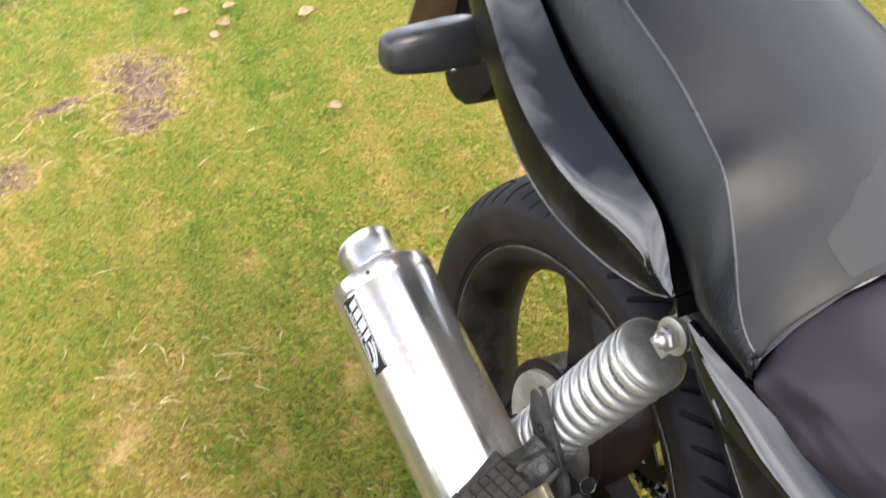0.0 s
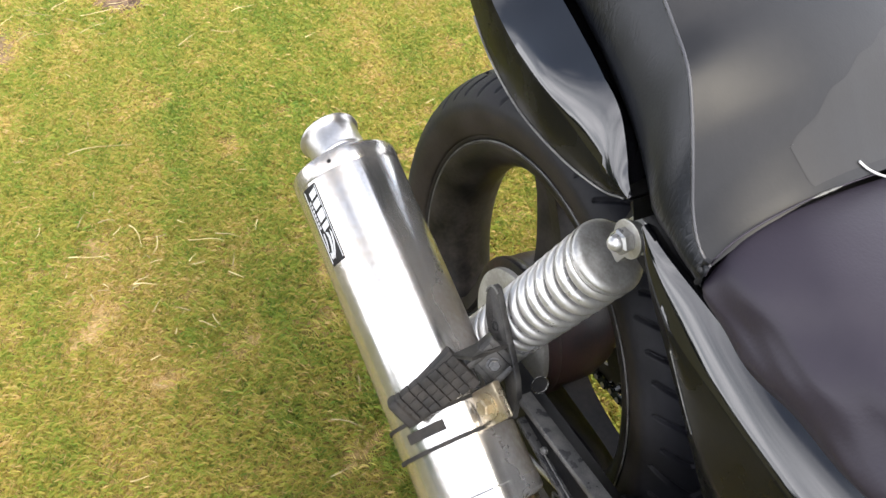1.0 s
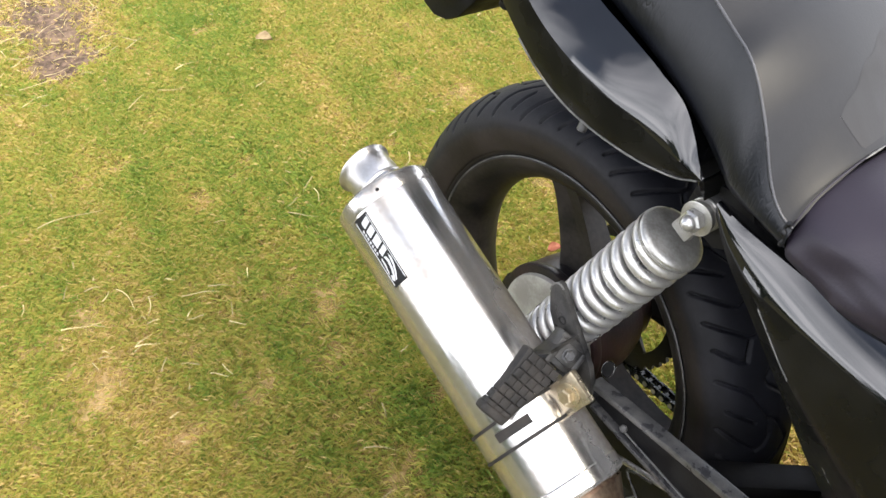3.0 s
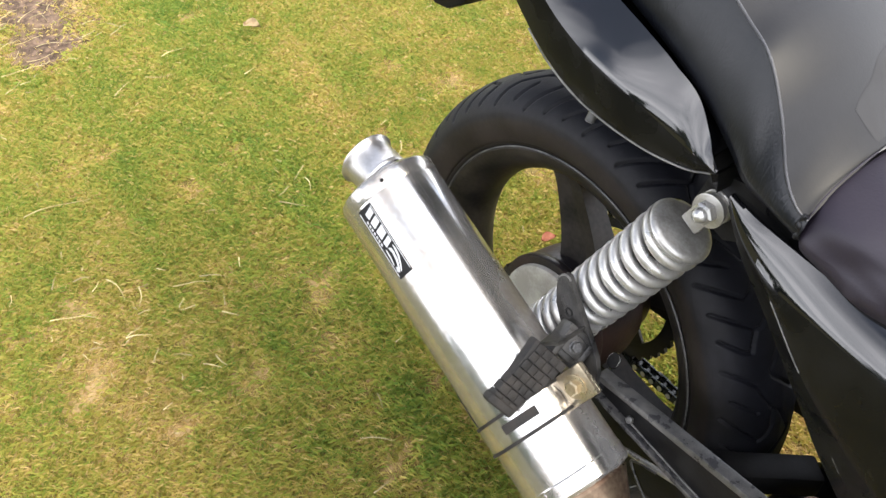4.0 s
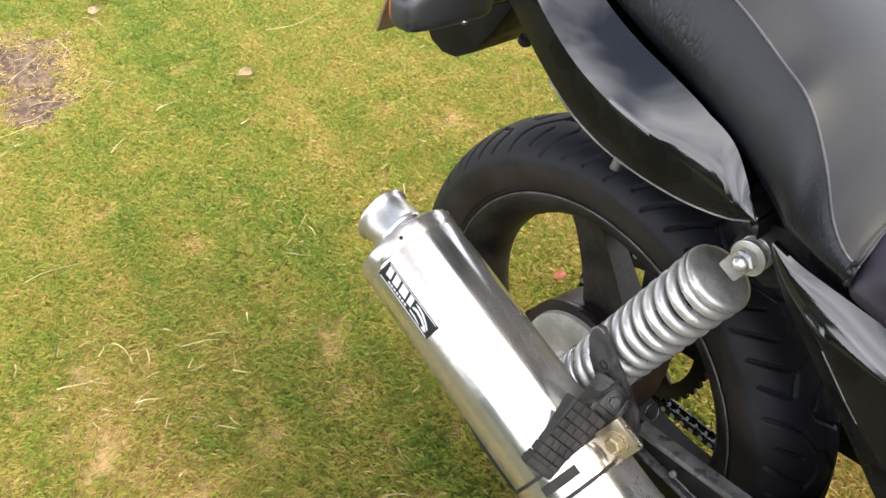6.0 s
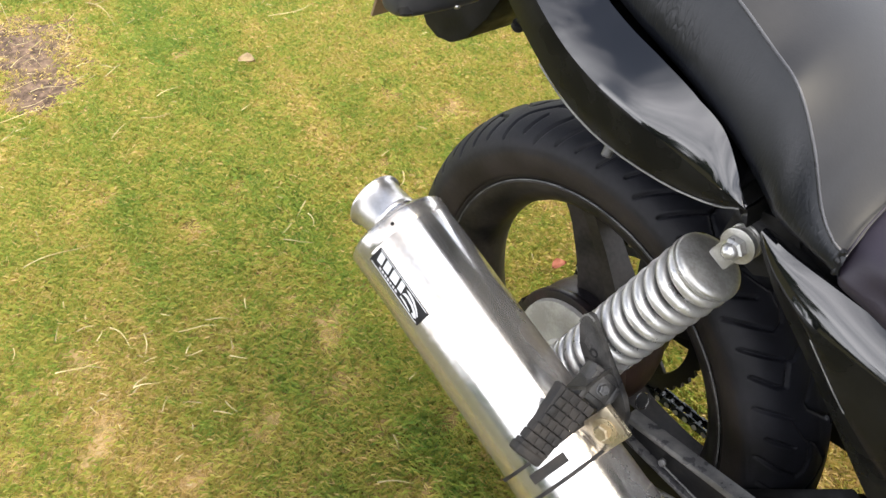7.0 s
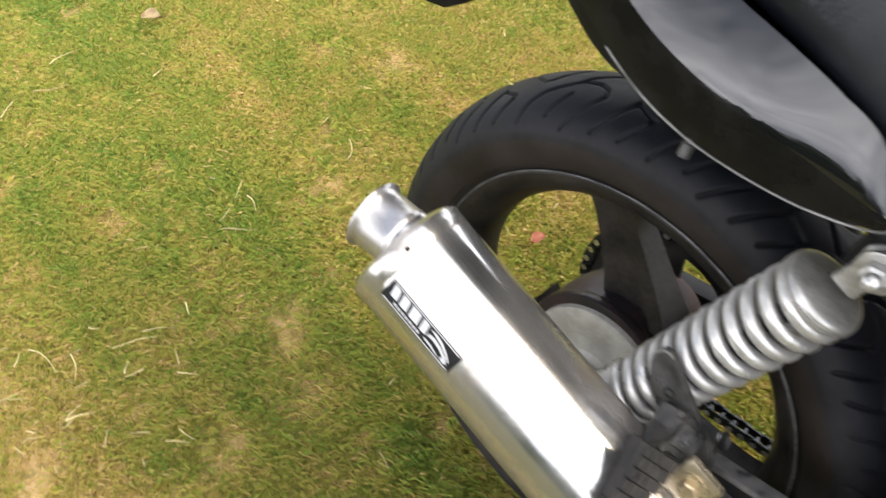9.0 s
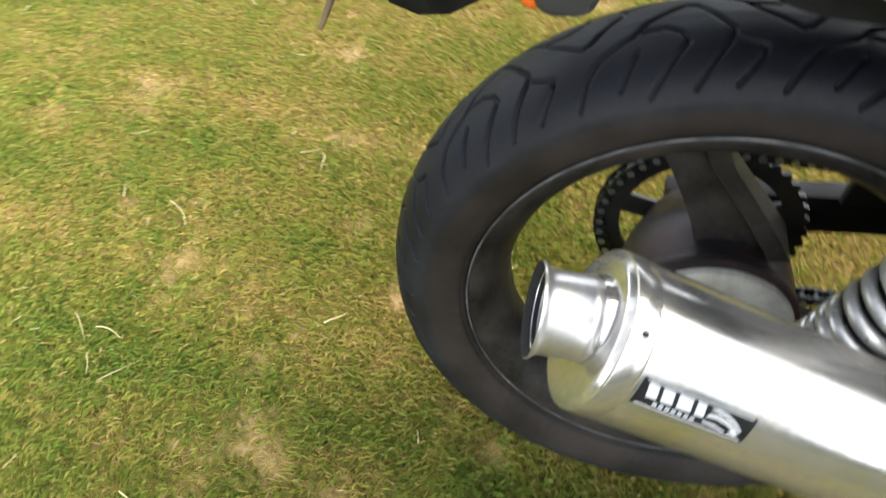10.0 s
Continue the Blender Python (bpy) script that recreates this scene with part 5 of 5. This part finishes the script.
def make_cowl():
    part("tail_cowl", lower_rows(half_rows_loft("tail_cowl", COWL, 8, cowl_side, M_GLOSS, 20), M_GLOSS_DULLED, 40, set(range(9)) | set(range(30, 40))), None, "glossy black painted tail cowl, lightly scuffed")
    cowl = bpy.data.objects["tail_cowl"]
    rows = curve_through(COWL, 8)
    for sgn in (1, -1):
        # pale tube paints the highlight along the cowl's rolled lower edge
        edge = [(r[0], sgn * (r[5] - 0.0002), r[6]) for r in rows if 0.0 < r[0] < 0.215]
        part("edge_highlight", tube("edge_highlight", edge, 0.0009, M_BEAD, 6), cowl, "pale bead painting the highlight on the lower edge")
    # inner mudguard under the tail
    rows = [(0.64, -0.125, 0.30), (0.45, -0.128, 0.305), (0.34, -0.128, 0.322), (0.26, -0.115, 0.340), (0.16, -0.098, 0.362), (0.08, -0.105, 0.368), (0.0, -0.108, 0.376), (-0.04, -0.106, 0.390), (-0.08, -0.102, 0.420), (-0.15, -0.092, 0.465), (-0.22, -0.07, 0.490)]
    rings = []
    for x, y, z in curve_through(rows, 6):
        half = [(y, z), (y * 1.05, z + 0.02), (y * 1.02, z + 0.05)]
        rings.append([(x, a, b) for a, b in half] + [(x, -a, b) for a, b in half[::-1]] + [(x, -y * 0.6, z + 0.012), (x, y * 0.6, z + 0.012)])
    under = part("undertray", loft("undertray", rings, M_INNER, True, True, 35), None, "matt black plastic undertray")
    part("drain_stub", turned("drain_stub", (0.062, -0.112, 0.374), (-0.05, -0.35, -1), [(0, 0.0036), (0.018, 0.0036), (0.019, 0.0048), (0.029, 0.0050), (0.030, 0.0035)], M_BAR, 16), under, "small grey peg")
    hook = curve_through([(-0.075, -0.100, 0.440), (-0.085, -0.096, 0.424), (-0.097, -0.091, 0.413)], 5)
    part("strap_hook", tube("strap_hook", hook, 0.0035, M_INNER, 10), under)
    part("hook_ball", turned("hook_ball", (-0.094, -0.092, 0.416), (-0.3, 0.1, -1), [(0, 0.003), (0.002, 0.007), (0.008, 0.0075), (0.011, 0.005)], M_INNER, 18), under)
    # side panel below the rider's seat
    # x, top edge (y, z), shoulder (y, z), lower crease (y, z), bottom of the turned-in flange (y, z)
    rows = [(0.236, -0.148, 0.378, -0.150, 0.373, -0.149, 0.3705, -0.1470, 0.364), (0.260, -0.1455, 0.368, -0.153, 0.349, -0.1525, 0.3455, -0.1470, 0.331), (0.297, -0.145, 0.361, -0.1575, 0.330, -0.1575, 0.3215, -0.1470, 0.2945),
            (0.347, -0.145, 0.3535, -0.1625, 0.324, -0.1600, 0.2750, -0.1470, 0.243), (0.400, -0.145, 0.3495, -0.167, 0.320, -0.1615, 0.2385, -0.1470, 0.190), (0.470, -0.146, 0.3475, -0.171, 0.313, -0.164, 0.205, -0.1470, 0.135),
            (0.560, -0.148, 0.3485, -0.173, 0.307, -0.164, 0.165, -0.1470, 0.080), (0.640, -0.148, 0.3525, -0.173, 0.305, -0.161, 0.130, -0.1470, 0.030)]
    for s in (1, -1):
        rings = []
        for x, ty, tz, sy, sz, ly, lz, fy, fz in curve_through(rows, 8):
            pts = [(ty + 0.012, tz - 0.006), (ty + 0.003, tz)]
            for t in (0.0, 0.2, 0.4, 0.6, 0.8, 1.0):
                pts.append((ty + (sy - ty) * t - 0.002 * math.sin(np.pi * t), tz + (sz - tz) * t + 0.001 * math.sin(np.pi * t)))
            for t in (0.04, 0.15, 0.35, 0.6, 0.85, 1.0):
                pts.append((sy + (ly - sy) * t - 0.001 * math.sin(np.pi * t), sz + (lz - sz) * t))
            pts += [(ly + 0.0015, lz - 0.002), (fy, fz), (fy + 0.004, fz), (ty + 0.016, tz - 0.012)]
            rings.append([(x, s * y, z) for y, z in pts])
        panel = part("side_panel", lower_rows(loft("side_panel", rings, M_GLOSS, True, True, 35), M_GLOSS_DULLED, len(rings[0]), set(range(7, 18))), None, "glossy black side panel with scraped paint")
        edge = [(r[0], s * (r[5] - 0.0004), r[6] + 0.0004) for r in curve_through(rows, 8) if 0.298 < r[0] < 0.350]
        part("scraped_edge", tube("scraped_edge", edge, 0.0007, M_BEAD, 6), panel, "pale scraped paint edge")
        edge = [(0.388, s * -0.1535, 0.2265), (0.398, s * -0.1532, 0.2165), (0.408, s * -0.1530, 0.2065)]
        part("scraped_edge", tube("scraped_edge", edge, [0.0005, 0.0009, 0.0005], M_BEAD, 6), panel, "pale scraped paint edge")
        part("paint_chip", tube("paint_chip", [(0.3645, s * -0.1608, 0.2955), (0.3655, s * -0.1610, 0.2935), (0.367, s * -0.1610, 0.2925)], [0.0005, 0.0009, 0.0004], M_BEAD, 6), panel, "small pale paint chip")
    # Added hidden block: stops light from the front reaching the tyre and grass.
    part("unseen_light_block", block("unseen_light_block", (0.27, 0.26, 0.38), M_INNER, Matrix.Translation((0.565, 0.0, 0.120)), 0.02), None, "plain matt black block added unseen under the rider seat to block light")
    tube_line = curve_through([(0.20, -0.112, 0.36), (0.29, -0.12, 0.335), (0.38, -0.125, 0.255), (0.49, -0.128, 0.13), (0.60, -0.12, 0.0)], 6)
    rail = part("frame_tube", tube("frame_tube", tube_line, 0.013, M_INNER, 16), None, "black steel frame tube")
    part("shock_mount", turned("shock_mount", (0.206, -0.09, 0.336), (0, -1, 0), [(0, 0.012), (0.03, 0.012)], M_INNER, 20), rail)
    part("mount_gusset", outline_plate("mount_gusset", [(0.19, 0.33), (0.20, 0.372), (0.25, 0.378), (0.27, 0.335), (0.23, 0.315)], 0.010, M_INNER, Matrix(((1, 0, 0, 0), (0, 0, -1, -0.118), (0, 1, 0, 0), (0, 0, 0, 1))), 0.002), rail)
    part("frame_casting", block("frame_casting", (0.13, 0.034, 0.030), M_INNER, axes_pose((0.325, -0.055, 0.036), (0.62, 0.78, 0), (0.78, -0.62, 0)), 0.005), rail)


def make_tail_lights():
    """Indicators on short stalks, the mudguard extension and the number plate under the tail."""
    for s in (1, -1):
        stalk = curve_through([(-0.168, s * -0.055, 0.440), (-0.166, s * -0.085, 0.443), (-0.164, s * -0.120, 0.445)], 5)
        lamp = part("indicator", tube("indicator", stalk, [0.020 - 0.0002 * k for k in range(11)], M_LIGHT_GREY, 16), None, "grey rubber indicator with an orange lens")
        # y, half depth along x, half height, middle z
        rows = curve_through([(-0.098, 0.012, 0.016, 0.446), (-0.101, 0.019, 0.025, 0.446), (-0.110, 0.0235, 0.0300, 0.4462), (-0.135, 0.0245, 0.0300, 0.4462), (-0.165, 0.0235, 0.0282, 0.4455),
                              (-0.195, 0.0215, 0.0255, 0.4450), (-0.210, 0.0190, 0.0220, 0.4445), (-0.2165, 0.0150, 0.0170, 0.4440), (-0.2185, 0.0080, 0.0090, 0.4440)], 4)
        for name, x0, grow, mat, label, lift in (("housing", -0.158, 1.0, M_LIGHT_GREY, "grey rubber housing", 0.0), ("lens", -0.1730, 0.88, M_ORANGE, "orange plastic lens", -0.002)):
            rings = []
            for y, dx, dz, z in rows * (0.955, 0.9, 0.86, 1.0):
                ring = []
                for k in range(28):
                    a = 2 * np.pi * k / 28
                    ca, sa = math.cos(a), math.sin(a)
                    deep = dx * 0.62 if name == "lens" else dx
                    ring.append((x0 + deep * grow * np.sign(ca) * abs(ca) ** 0.62, s * (-0.157 + (y + 0.157) * grow), z + lift + dz * grow * np.sign(sa) * abs(sa) ** 0.62))
                rings.append(ring)
            part(name, loft(name, rings, mat, True, True, 50), lamp, label)
        part("screw", turned("screw", (-0.1400, s * -0.136, 0.4250), (0.6, s * -0.3, -0.75), [(0, 0.0035), (0.0012, 0.0032), (0.0018, 0.002)], M_SILVER, 14), lamp)
    corners = [(-0.288, 0.365), (-0.291, 0.349), (-0.283, 0.336), (-0.262, 0.327), (-0.238, 0.329), (-0.212, 0.344), (-0.180, 0.378), (-0.145, 0.430), (-0.180, 0.470), (-0.275, 0.450), (-0.286, 0.40)]
    flap = outline_plate("mudguard_flap", corners, 0.10, M_INNER, Matrix(((1, 0, 0, 0), (0, 0, -1, -0.005), (0, 1, 0, 0), (0, 0, 0, 1))), 0.006)
    holder = part("mudguard_flap", flap, None, "matt black rear mudguard extension")
    # the plate's lower corner hangs out below the lamps
    plate = block("number_plate", (0.004, 0.22, 0.15), M_YELLOW, axes_pose((-0.3186, -0.1105, 0.348), (1, 0, -0.42), (0, 1, 0)) @ Matrix.Translation((0, 0.11, 0.075)), 0.0015)
    part("number_plate", plate, holder, "brown weathered back of the number plate")


def make_hedge():
    """A dark hedge all round, far off, with a ragged top of leaf clumps."""
    r = np.random.RandomState(21)
    turns, rows = 420, 7
    verts = []
    for k in range(turns):
        a = 2 * np.pi * k / turns
        trees = max(0, min(1, (a - radians(256)) / 0.05)) * max(0, min(1, (radians(312) - a) / 0.1))
        top = 0.9 + 0.3 * math.sin(3 * a + 1) + 0.2 * math.sin(11 * a) + r.uniform(-0.3, 0.3) + trees * (4.8 + 0.9 * math.sin(37 * a) + r.uniform(-0.8, 0.5))
        for j in range(rows):
            f = j / (rows - 1)
            d = 17 + 1.2 * f - 0.8 * math.sin(np.pi * f) + r.uniform(-0.4, 0.4) + 2 * math.sin(2 * a)
            verts.append((d * math.cos(a), d * math.sin(a), -0.05 + top * f))
    faces = [(k * rows + j, ((k + 1) % turns) * rows + j, ((k + 1) % turns) * rows + j + 1, k * rows + j + 1) for k in range(turns) for j in range(rows - 1)]
    for _ in range(5000):
        a, h = r.uniform(0, 2 * np.pi), r.uniform(0.1, 1.2)
        if radians(257) < a < radians(311):
            h *= 4.8
        c = np.array([(16.6 + 2 * math.sin(2 * a)) * math.cos(a), (16.6 + 2 * math.sin(2 * a)) * math.sin(a), h])
        n = len(verts)
        for _ in range(4):
            verts.append(tuple(c + r.normal(0, 0.13, 3)))
        faces.append((n, n + 1, n + 2, n + 3))
    me = bpy.data.meshes.new("hedge")
    me.from_pydata([tuple(float(c) for c in v) for v in verts], [], faces)
    finish(me, M_HEDGE, 30)
    tagged(new("backdrop", me), "dark green hedge and trees far round the lawn", "hedge", kind="structure")


make_ground()
make_hedge()
make_wheel()
make_sprocket_and_chain()
make_swingarm()
make_shock()
make_silencer()
make_footpeg()
make_cowl()
make_seat()
make_tail_lights()
make_grass()
make_straws()
for x, y, size, turn in ((-1.38, 0.232, 0.05, 30), (-2.0, 0.41, 0.07, 100), (-2.30, 0.07, 0.06, 60), (-2.11, 0.16, 0.07, 10), (-2.05, 0.11, 0.05, 140), (-2.24, 0.22, 0.05, 80)):
    make_leaf(x, y, size, turn, M_LEAF, "curled pale brown dead leaf on the lawn")
make_leaf(-0.300, 0.262, 0.030, 70, M_RED_LEAF, "rusty red dead leaf on the lawn")
